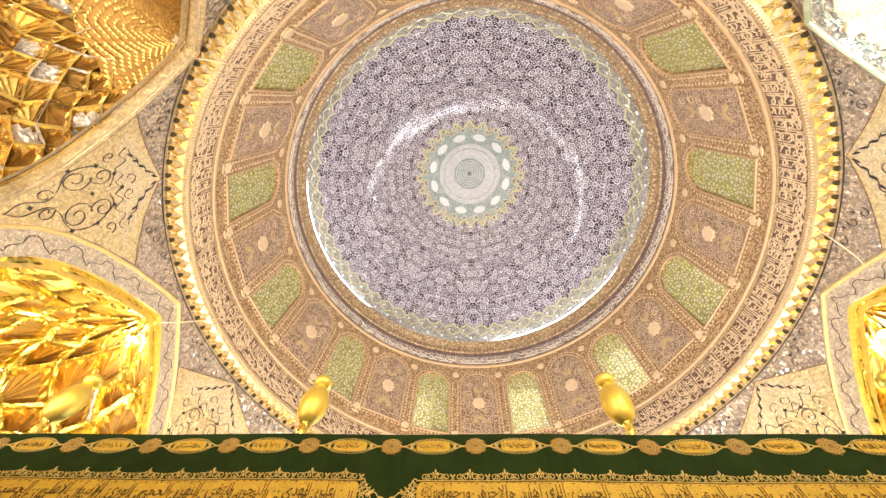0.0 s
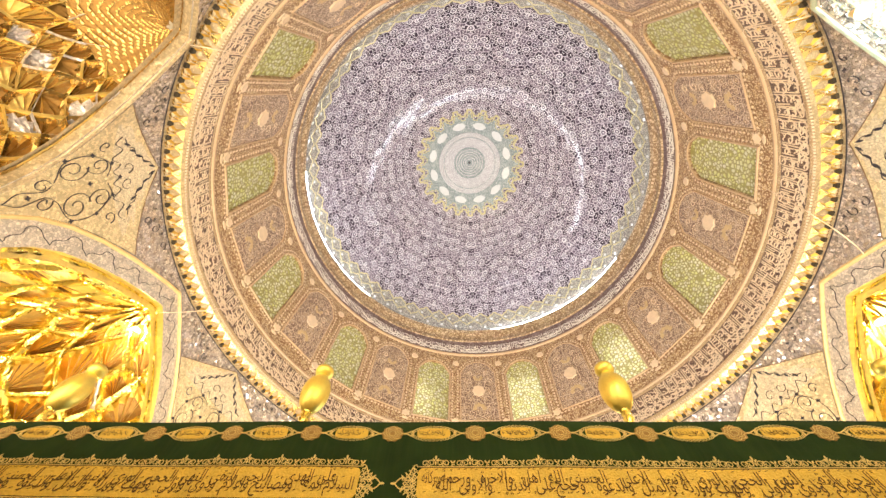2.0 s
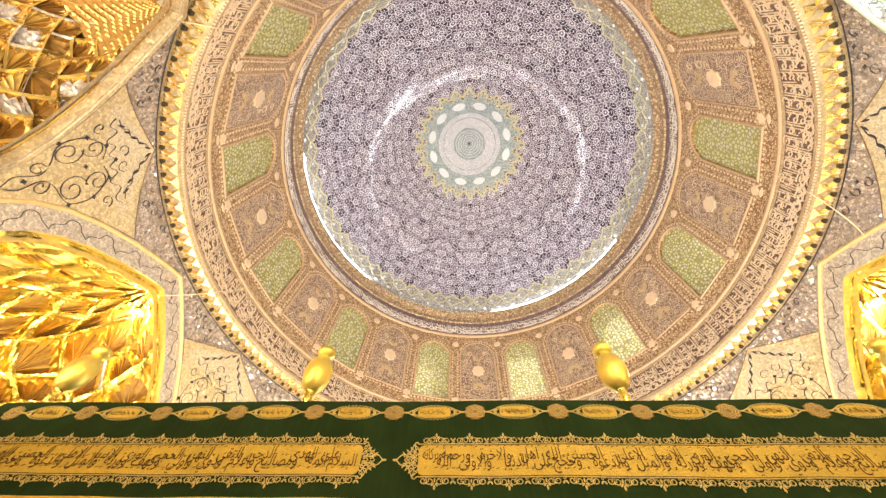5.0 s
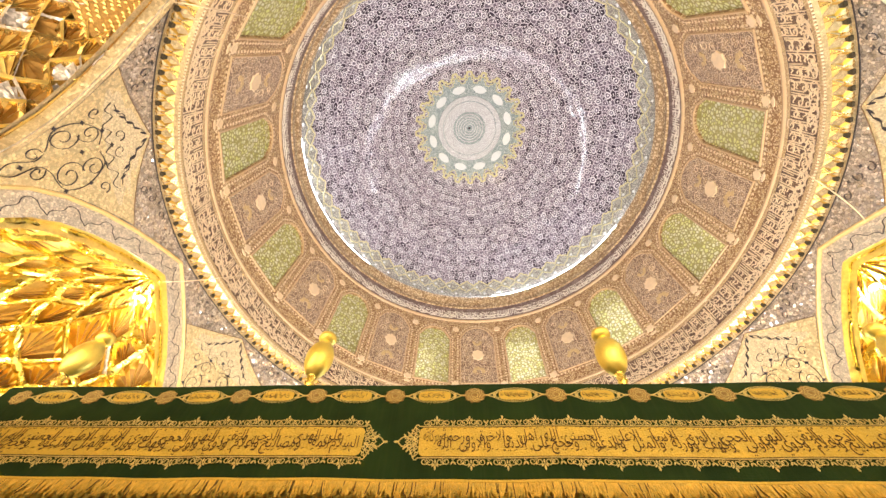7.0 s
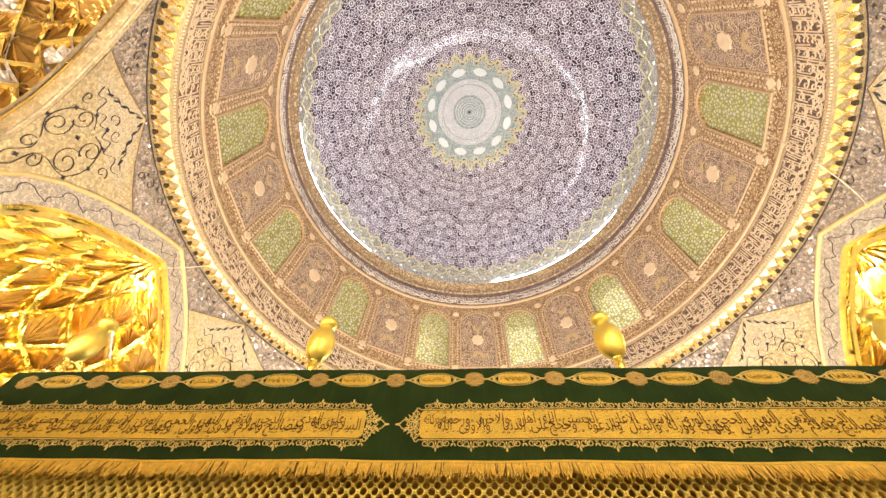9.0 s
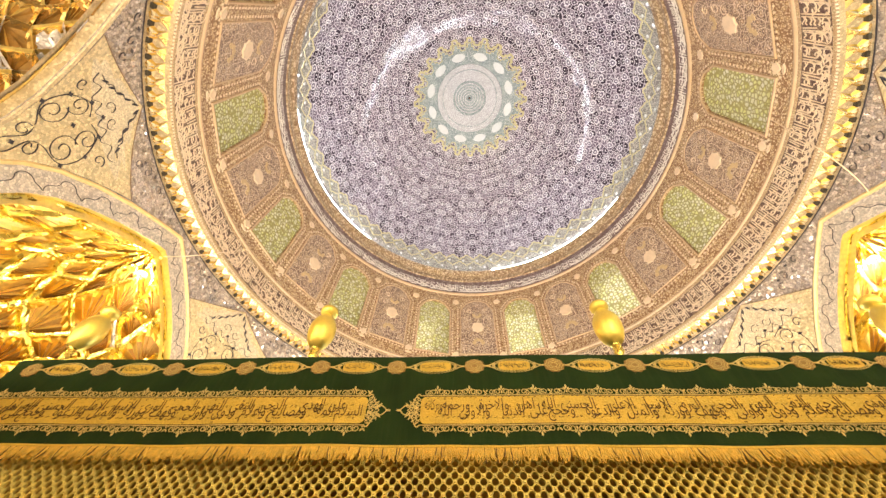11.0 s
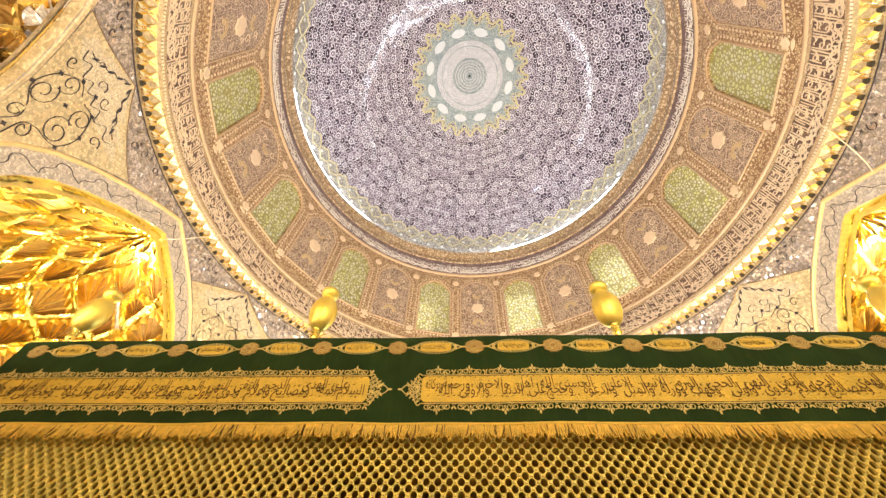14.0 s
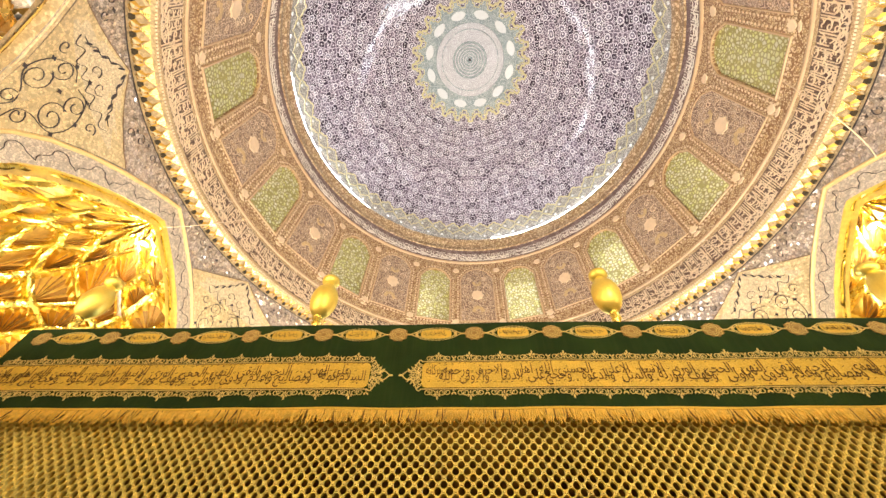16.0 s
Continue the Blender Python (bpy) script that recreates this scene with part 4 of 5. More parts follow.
def spandrel(k):
    SPAN_SHIFT.xyz = Matrix.Rotation(radians(k * 45.0 + 22.5), 3, "Z") @ SHIFT
    sp = empty("spandrel", Matrix.Rotation(radians(-(k * 45.0 + 22.5)), 4, "Z"))
    tagged(sp, "mirror mosaic spandrel with a gilt kite panel and dark scrolls", "spandrel", "spandrels", "structure")
    bm = bmesh.new()
    zs = [8.12, 8.05, 7.95, 7.8, 7.6, 7.4, 7.1, 6.8, 6.5, 6.2, 5.9, 5.6, 5.2]
    rows = []
    for z in zs:
        h = 22.5 if z > 8.04 else span_half(z) + 0.15
        rows.append([bm.verts.new(span_point(h * (i / 8 - 1), min(z, 8.1)) if z < 8.11 else polar(R_RING, h * (i / 8 - 1), 8.12)) for i in range(17)])
    for a, b in zip(rows, rows[1:]):
        for i in range(16):
            bm.faces.new((a[i], b[i], b[i + 1], a[i + 1]))
    part("mosaic_field", bm, MAUVE_MIRROR, sp, "mauve mirror mosaic")
    bm = bmesh.new()
    rows = []
    kz = [8.02, 7.85, 7.68, 7.5, 7.35, 7.15, 6.9, 6.6, 6.3, 6.0, 5.75]
    for z in kz:
        h = max(0.05, kite_half(z))
        rows.append([bm.verts.new(span_point(h * (i / 5 - 1), z, 0.03)) for i in range(11)])
    for a, b in zip(rows, rows[1:]):
        for i in range(10):
            bm.faces.new((a[i], b[i], b[i + 1], a[i + 1]))
    kite = part("kite_panel", bm, GOLD_MIRROR, sp, "pale gilt kite panel")
    for s in (-1, 1):
        pts = [span_point(s * kite_half(z), z, 0.032) for z in (8.02, 7.9, 7.75, 7.6, 7.45, 7.35)]
        part("edge_line", ribbon(bmesh.new(), pts, 0.010, -polar(1, 0, 0), 0.010), BROWN_LINE, kite, "brown edge line")
    bm = bmesh.new()
    rows = []
    for q in range(13):
        z = 7.94 - 0.70 * q / 12
        h = kite_half(z) * 0.80 * (0.80 + 0.20 * abs(math.cos(q * math.pi / 4)))
        rows.append([bm.verts.new(span_point(h * (i / 4 - 1), z, 0.033)) for i in range(9)])
    for a, b in zip(rows, rows[1:]):
        for i in range(8):
            bm.faces.new((a[i], b[i], b[i + 1], a[i + 1]))
    part("lobed_field", bm, KITE_LIGHT, kite, "lighter lobed gilt field")
    # scrolls
    bm = bmesh.new()

    def curl(cphi, cz, r0, turns, start, way, w=0.03):
        pts = []
        for j in range(int(turns * 14)):
            b = start + way * j * 2 * math.pi / 14
            r = r0 * (1 - 0.82 * j / (turns * 14))
            z = cz + r * math.sin(b)
            phi = cphi + math.degrees(r * math.cos(b) / 6.7)
            if abs(phi) < span_half(min(z, 8.0)) * 0.99:
                pts.append(span_point(phi, z, 0.034))
        if len(pts) > 2:
            ribbon(bm, pts, w, -polar(1, 0, 0), 0.012)

    for s in (-1, 1):
        curl(s * 2.5, 6.70, 0.21, 1.5, math.pi / 2, s, 0.009)
        curl(s * 2.4, 7.05, 0.17, 1.4, -math.pi / 2, -s, 0.009)
        curl(s * 1.1, 6.32, 0.11, 1.2, math.pi / 2, -s, 0.0085)
        curl(s * 5.3, 7.12, 0.10, 1.1, 0.0, s, 0.0085)
        curl(s * 1.2, 7.47, 0.11, 1.0, 0.0, -s, 0.008)
        curl(s * 13.5, 7.90, 0.09, 1.0, 0.0, s, 0.009)
        curl(s * 10.0, 7.84, 0.10, 1.0, 2.0, -s, 0.009)
        curl(s * 8.2, 7.72, 0.09, 1.0, 0.5, s, 0.009)
        for stops in (((0.0, 5.85), (0.8, 6.05), (0.4, 6.3), (1.5, 6.48), (3.9, 6.60), (4.2, 6.92), (2.3, 7.21), (0.2, 7.12)),
                      ((0.0, 7.33), (0.9, 7.24), (1.9, 7.36), (3.0, 7.23), (4.2, 7.38), (5.4, 7.26), (6.6, 7.36)),
                      ((6.0, 7.40), (4.6, 7.46), (4.2, 7.56), (3.1, 7.60), (2.7, 7.70), (1.8, 7.74), (1.4, 7.84), (0.3, 7.93))):
            path = []
            for q in range(len(stops) - 1):
                a, b = Vector(stops[max(q - 1, 0)]), Vector(stops[q])
                c, d = Vector(stops[q + 1]), Vector(stops[min(q + 2, len(stops) - 1)])
                for w in range(5):
                    f = w / 5
                    v = 0.5 * (2 * b + (c - a) * f + (2 * a - 5 * b + 4 * c - d) * f * f + (3 * b - a - 3 * c + d) * f ** 3)
                    path.append(span_point(s * v.x, v.y, 0.036))
            ribbon(bm, path, 0.008, -polar(1, 0, 0), 0.01)
        # dark leaves along the edge towards the kite's point
        for phi, z in ((5.2, 7.44), (4.0, 7.54), (2.9, 7.65), (1.8, 7.77), (0.8, 7.88)):
            a, b = span_point(s * phi, z - 0.05, 0.034), span_point(s * (phi - 0.45), z + 0.06, 0.034)
            ribbon(bm, [a + (b - a) * (q / 4) for q in range(5)], 0.042, -polar(1, 0, 0), 0.012, 0.95)
    for phi, z in ((0, 6.88), (0, 7.33), (4.1, 6.60), (-4.1, 6.60), (4.2, 6.95), (-4.2, 6.95), (0, 6.12), (2.4, 7.23), (-2.4, 7.23), (11.5, 7.95), (-11.5, 7.95), (8.6, 7.86), (-8.6, 7.86)):
        c = span_point(phi, z, 0.034)
        t, up, nv = polar(1, 90, 0), Vector((0, 0, 1)), -polar(1, 0, 0)
        plate(bm, [c + t * 0.030 * (1 + 0.4 * math.cos(4 * j * math.pi / 6)) * math.cos(j * math.pi / 6) + up * 0.030 * (1 + 0.4 * math.cos(4 * j * math.pi / 6)) * math.sin(j * math.pi / 6) for j in range(12)], nv, 0.012)
    part("scrollwork", bm, INK, kite, "dark scrolling stems and buds")
    return sp


for k in range(8):
    spandrel(k)

bm = revolve(bmesh.new(), [(0.01, 0.0), (10.5, 0.0), (10.5, -0.3), (0.01, -0.3)], 48)
tagged(mesh_ob("floor", bm, MARBLE), "pale marble floor", "floor", kind="structure")
bm = revolve(bmesh.new(), [(10.2, -0.2), (10.2, 9.0), (6.6, 9.6), (6.6, 9.9), (10.6, 9.3), (10.6, -0.2)], 48, close=True)
tagged(mesh_ob("wall_outer", bm, STONE), "outer masonry behind the niches", "wall", kind="structure")


# lamp bodies in the niches
for x, y, z in ((-6.95, 0.55, 7.0), (6.95, 0.55, 7.0), (4.55, -4.23, 6.98)):
    body = empty("niche_lamp", pose(x, y, z + 0.20))
    tagged(body, "small bright lamp fixed in the gilt niche", "lamp", "niche lamps")
    part("housing", lathe_thing(bmesh.new(), [(0.01, 0.16), (0.03, 0.16), (0.05, 0.10), (0.09, 0.02), (0.10, 0.0), (0.085, 0.0), (0.04, 0.07)]), GOLD_PALE, body, "gilt housing", True)
    part("bulb", lathe_thing(bmesh.new(), [(0.002, 0.0), (0.04, 0.005), (0.06, 0.03), (0.05, 0.06), (0.02, 0.08)]), BULB, body, "bright bulb", True)


# thin stay cables from the arches to the drum


CABLES = (
    ((6.4, -0.68, 7.48), (5.72, -1.21, 7.72), (5.91, -1.36, 9.56)),
    ((-6.42, 0.22, 7.33), (-5.84, 0.33, 7.51), (-5.97, 1.2, 8.96)),
    ((-4.57, -4.31, 7.88), (-4.06, -4.21, 7.82), (-4.4, -4.18, 9.62)),
    ((4.59, -4.29, 7.98), (4.07, -4.2, 7.73), (4.38, -4.2, 8.64)),
)


def stay_cable(a, m, b):
    """A thin cable that bends near m on its way from a to b."""
    a, m, b = Vector(a), Vector(m), Vector(b)
    ob = empty("stay_cable", Matrix.Translation(b))
    tagged(ob, "thin pale cable strung from the arch to the drum", "cable", "stay cables")
    bm = bmesh.new()
    n, rings = 16, []
    c = 2 * m - (a + b) / 2
    for i in range(n + 1):
        f = i / n
        p = a * (1 - f) ** 2 + c * 2 * f * (1 - f) + b * f * f
        d = ((c - a) * (1 - f) + (b - c) * f).normalized()
        u = d.cross(Vector((0.3, 0.2, 1))).normalized()
        v = d.cross(u)
        rings.append([bm.verts.new(p - b + (u * math.cos(q * math.pi / 3) + v * math.sin(q * math.pi / 3)) * 0.009) for q in range(6)])
    for r0, r1 in zip(rings, rings[1:]):
        for q in range(6):
            bm.faces.new((r0[q], r0[(q + 1) % 6], r1[(q + 1) % 6], r1[q]))
    part("wire", bm, CREAM, ob, "", True)
    bm = bmesh.new()
    bmesh.ops.create_icosphere(bm, subdivisions=1, radius=0.03)
    part("anchor", bm, GOLD_PALE, ob, "small gilt anchor")


for a, m, b in CABLES:
    stay_cable(a, m, b)

# ---------------------------------------------------------------- the enclosure
X0, X1, YF, YB = -2.90, 2.30, -2.20, 2.10
PIVOT = Matrix.Translation((-0.8, -2.2, 2.607)) @ Matrix.Rotation(radians(-0.2), 4, "Y") @ Matrix.Translation((0.8, 2.2, -2.6))
shrine = empty("shrine_enclosure", PIVOT)
tagged(shrine, "gilt grille enclosure under the dome with a flat roof", "enclosure")
bm = box(bmesh.new(), X0 - 0.1, X1 + 0.1, YF - 0.1, YB + 0.1, 0.0, 0.75)
part("plinth", bm, MARBLE, shrine, "pale marble plinth")
bm = box(bmesh.new(), X0 + 0.02, X1 - 0.02, YF + 0.03, YB - 0.02, 2.42, 2.86)
part("cornice", bm, GOLD_DEEP, shrine, "gilt cornice")
bm = box(bmesh.new(), X0 - 0.0, X1 + 0.0, YF + 0.012, YB, 2.862, 2.885)
part("roof", bm, VELVET, shrine, "green cloth roof")
for x in (X0 + 0.06, X1 - 0.06):
    for y in (YF + 0.10, YB - 0.06):
        part("post", box(bmesh.new(), x - 0.05, x + 0.05, y - 0.05, y + 0.05, 0.75, 2.42), GOLD, shrine)
bm = box(bmesh.new(), X0 + 0.2, X1 - 0.2, -1.3, 1.3, 0.75, 2.0)
part("inner_chest", bm, CHEST, shrine, "brown covered chest within")
for xa, xb, ya, yb in ((X0 + 0.05, X1 - 0.05, YB - 0.06, YB - 0.03), (X0 + 0.02, X0 + 0.05, YF + 0.2, YB - 0.1), (X1 - 0.05, X1 - 0.02, YF + 0.2, YB - 0.1)):
    part("far_screen", box(bmesh.new(), xa, xb, ya, yb, 0.75, 2.42), GOLD_DEEP, shrine, "gilt screen of another side")

PITCH = 0.0445


def grille(x0, x1, z0, z1, y):
    """A gilt lattice of round openings in staggered rows, with a small square knob between every four."""
    n, verts, faces = 12, [], []
    row_h = PITCH / 2
    rows = int((z1 - z0) / row_h)
    cols = int((x1 - x0) / PITCH)
    r0 = 0.0138
    ring = []
    for j in range(n):
        b = j * 2 * math.pi / n
        cx, cz = math.cos(b), math.sin(b)
        ring.append((cx, cz, PITCH / 2 / (abs(cx) + abs(cz))))
    for r in range(rows):
        for c in range(cols):
            cx = x0 + (c + (0.5 if r % 2 else 0.0)) * PITCH
            cz = z1 - r * row_h
            base = len(verts)
            for ux, uz, k in ring:
                verts.append((cx + ux * k, y, cz + uz * k))
                verts.append((cx + r0 * 1.06 * ux, y - 0.0015, cz + r0 * 1.06 * uz))
                verts.append((cx + r0 * 0.98 * ux, y + 0.001, cz + r0 * 0.98 * uz))
                verts.append((cx + r0 * 0.95 * ux, y + 0.012, cz + r0 * 0.95 * uz))
            for j in range(n):
                a, d = base + 4 * j, base + 4 * ((j + 1) % n)
                for q in range(3):
                    faces.append((a + q, d + q, d + q + 1, a + q + 1))
            kx, s, t = cx + PITCH / 2, 0.0052, 0.0030
            base = len(verts)
            verts.extend(((kx - s, y - 0.0002, cz - s), (kx + s, y - 0.0002, cz - s), (kx + s, y - 0.0002, cz + s), (kx - s, y - 0.0002, cz + s),
                          (kx - t, y - 0.005, cz - t), (kx + t, y - 0.005, cz - t), (kx + t, y - 0.005, cz + t), (kx - t, y - 0.005, cz + t)))
            faces.append((base + 4, base + 5, base + 6, base + 7))
            for q in range(4):
                w = (q + 1) % 4
                faces.append((base + q, base + w, base + 4 + w, base + 4 + q))
    me = bpy.data.meshes.new("lattice")
    me.from_pydata(verts, [], faces)
    me.materials.append(GRILLE_GOLD)
    ob = new("lattice", me)
    ob.parent = shrine
    return tagged(ob, "gilt lattice of round openings with square knobs", kind="stuff")


grille(X0 + 0.1, X1 - 0.1, 1.72, 2.46, YF + 0.03)
part("lower_rail", box(bmesh.new(), X0 + 0.1, X1 - 0.1, YF + 0.02, YF + 0.05, 1.66, 1.725), GOLD, shrine)
part("lower_screen", box(bmesh.new(), X0 + 0.1, X1 - 0.1, YF + 0.03, YF + 0.045, 0.75, 1.66), GOLD_DEEP, shrine, "gilt lower screen")

# ---------------------------------------------------------------- the cloth
valance = empty("cloth_valance", PIVOT)
tagged(valance, "green velvet valance embroidered in gold, hung on the enclosure", "cloth")
Z_CT, Z_CB = 2.896, 2.440


def cloth_y(x, z):
    """The cloth hangs almost flat, with slight waves."""
    return YF - 0.004 + 0.004 * math.sin(x * 5.3 + z * 2) + 0.003 * math.sin(x * 13.1) * (Z_CT - z) / 0.45


bm = bmesh.new()
nx, nz = 160, 10
grid = [[bm.verts.new((X0 + (X1 - X0) * i / nx, cloth_y(X0 + (X1 - X0) * i / nx, Z_CT - (Z_CT - Z_CB) * j / nz), Z_CT - (Z_CT - Z_CB) * j / nz)) for j in range(nz + 1)] for i in range(nx + 1)]
roofed = [bm.verts.new((X0 + (X1 - X0) * i / nx, YF + 0.12, Z_CT + 0.002)) for i in range(nx + 1)]
for i in range(nx):
    for j in range(nz):
        bm.faces.new((grid[i][j], grid[i + 1][j], grid[i + 1][j + 1], grid[i][j + 1]))
    bm.faces.new((grid[i][0], roofed[i], roofed[i + 1], grid[i + 1][0]))
side = [[bm.verts.new((X0 - 0.012, YF + (YB - YF) * i / 40, Z_CT - (Z_CT - Z_CB) * j / 4)) for j in range(5)] for i in range(41)]
for i in range(40):
    for j in range(4):
        bm.faces.new((side[i][j], side[i + 1][j], side[i + 1][j + 1], side[i][j + 1]))
part("velvet", bm, VELVET, valance, "dark green velvet", True)

FRONT = Vector((0, -1, 0))


def cl(x, z, proud=0.003):
    return Vector((x, cloth_y(x, z) - proud, z))


def spiral(bm, x, z, r, start, way, turns=1.3, w=0.0038):
    pts = []
    for q in range(int(turns * 9)):
        b = start + way * q * 2 * math.pi / 9
        k = r * (1 - 0.75 * q / (turns * 9))
        pts.append(cl(x + k * math.cos(b), z + k * math.sin(b)))
    ribbon(bm, pts, w, FRONT, 0.002)


def petal(bm, x, z, dx, dz, s=0.006):
    c = cl(x, z)
    d = Vector((dx, 0, dz)).normalized()
    e = Vector((-d.z, 0, d.x))
    plate(bm, [c + d * s * 1.7 * math.cos(b) + e * s * 0.75 * math.sin(b) for b in [q * math.pi / 4 for q in range(8)]], FRONT, 0.002)


def filigree(bm, x0, x1, z, way, step=0.145):
    """Paired curls with a larger leaf and a small bud in turn, along a horizontal edge."""
    n = max(1, round((x1 - x0) / step))
    st = (x1 - x0) / n
    for i in range(n):
        x = x0 + st * (i + 0.5)
        for s in (-1, 1):
            spiral(bm, x + s * st * 0.13, z + way * 1.5 * 0.013, 0.015, 0 if s > 0 else math.pi, s * way)
            spiral(bm, x + s * st * 0.31, z + way * 1.5 * 0.012, 0.014, math.pi if s > 0 else 0, -s * way)
            spiral(bm, x + s * st * 0.22, z + way * 1.5 * 0.007, 0.007, 0, s * way, 1.0, 0.003)
            petal(bm, x + s * 0.008, z + way * 1.5 * 0.022, s, way, 0.005)
            petal(bm, x + s * st * 0.22, z + way * 1.5 * 0.017, s * 0.5, way, 0.004)
        petal(bm, x, z + way * 1.5 * 0.029, 0, way, 0.006)
        petal(bm, x, z + way * 1.5 * 0.012, 0, way, 0.005)
        petal(bm, x + st * 0.5 - 0.006, z + way * 1.5 * 0.016, -0.7, way, 0.005)
        petal(bm, x + st * 0.5 + 0.006, z + way * 1.5 * 0.016, 0.7, way, 0.005)
        spiral(bm, x + st * 0.5, z + way * 1.5 * 0.006, 0.007, 0, 1, 1.0)
    ribbon(bm, [cl(x0 + (x1 - x0) * i / 60, z + way * 0.003) for i in range(61)], 0.004, FRONT, 0.002)


# joined letter forms: code of the lone form, and whether the letter joins onwards
FORMS = {"ا": (0xFE8D, 0), "ب": (0xFE8F, 1), "ة": (0xFE93, 0), "ت": (0xFE95, 1), "ث": (0xFE99, 1), "ج": (0xFE9D, 1), "ح": (0xFEA1, 1), "خ": (0xFEA5, 1), "د": (0xFEA9, 0), "ذ": (0xFEAB, 0),
         "ر": (0xFEAD, 0), "س": (0xFEB1, 1), "ص": (0xFEB9, 1), "ع": (0xFEC9, 1), "ف": (0xFED1, 1), "ق": (0xFED5, 1), "ك": (0xFED9, 1), "ل": (0xFEDD, 1), "م": (0xFEE1, 1), "ن": (0xFEE5, 1),
         "ه": (0xFEE9, 1), "و": (0xFEED, 0), "ى": (0xFEEF, 0), "ي": (0xFEF1, 1), "ئ": (0xFE89, 1), "لا": (0xFEFB, 0)}
VERSE = ("السلام على ائمة الهدى ومصابيح الدجى واعلام التقى وذوي النهى واولي الحجى وكهف الورى وورثة الانبيا "
         "والمثل الاعلى والدعوة الحسنى وحجج الله على اهل الدنيا والاخرة والاولى ورحمة الله وبركاته")


def joined(word):
    """The word's letters in their joined forms, from left to right."""
    units, i = [], 0
    while i < len(word):
        n = 2 if word[i:i + 2] == "لا" else 1
        units.append(word[i:i + n])
        i += n
    out, tied = [], False
    for k, u in enumerate(units):
        code, onward = FORMS[u]
        onward = onward and k + 1 < len(units)
        out.append(chr(code + (1 if tied else 0) + (2 if onward else 0)))
        tied = onward
    return "".join(reversed(out))


@lru_cache(maxsize=None)
def word_mesh(text):
    """Points and faces of a word in the built-in font, one unit high."""
    cu = bpy.data.curves.new("word", "FONT")
    cu.body = text
    cu.resolution_u = 2
    cu.extrude = 0.5
    cu.offset = -0.008
    ob = new("word", cu)
    me = bpy.data.meshes.new_from_object(ob.evaluated_get(bpy.context.evaluated_depsgraph_get()))
    pts = [tuple(v.co) for v in me.vertices]
    faces = [tuple(p.vertices) for p in me.polygons]
    bpy.data.objects.remove(ob)
    bpy.data.curves.remove(cu)
    bpy.data.meshes.remove(me)
    return pts, faces


def verse(x0, x1, z, wide, high, from_right):
    """The verse in a line on the cloth, in words that fit between x0 and x1."""
    words = [word_mesh(joined(w)) for w in VERSE.split()]
    sizes = [max(p[0] for p in w[0]) for w in words]
    gap = 0.10
    k = wide / (sum(sizes) + gap * (len(words) - 1))
    left = x1 if from_right else x0 + wide
    verts, faces = [], []
    for i, ((pts, fs), size) in enumerate(zip(words, sizes)):
        left -= size * k
        if left >= x0 - 0.002 and left + size * k <= x1 + 1e-6:
            base = len(verts)
            lift = 0.40 * high * (1 if i % 2 else 0)
            wide_k = k * min(1.6, max(1.0, (left + size * k - x0) / (size * k)))
            verts += [cl(left + size * k + (p[0] - size) * wide_k, z + lift + p[1] * high, 0.0065 + 0.0007 * (1 if p[2] > 0 else -1)) for p in pts]
            faces += [tuple(base + q for q in f) for f in fs]
        left -= gap * k
    bm = bmesh.new()
    # small slanting vowel marks over and under the words
    mark = random.Random(5)
    for row, lean_by in ((0.62, 0.004), (1.16, 0.003), (-0.12, 0.004)):
        x = x0 + 0.01
        while x < x1 - 0.015:
            zz = z + high * (row + mark.uniform(-0.05, 0.05))
            if mark.random() < 0.75:
                ribbon(bm, [cl(x, zz, 0.006), cl(x + 0.006, zz + lean_by * 0.6, 0.006), cl(x + 0.012, zz + lean_by * 1.4, 0.006)], 0.0022, FRONT, 0.0012, 0.4)
            else:
                ribbon(bm, [cl(x + 0.004 * math.cos(b), zz + 0.004 * math.sin(b), 0.006) for b in [q * 0.9 for q in range(7)]], 0.0018, FRONT, 0.0012)
            x += mark.uniform(0.018, 0.045)
    made = [bm.verts.new(v) for v in verts]
    for f in faces:
        if len(set(f)) == len(f) and not bm.faces.get([made[q] for q in f]):
            bm.faces.new([made[q] for q in f])
    return bm


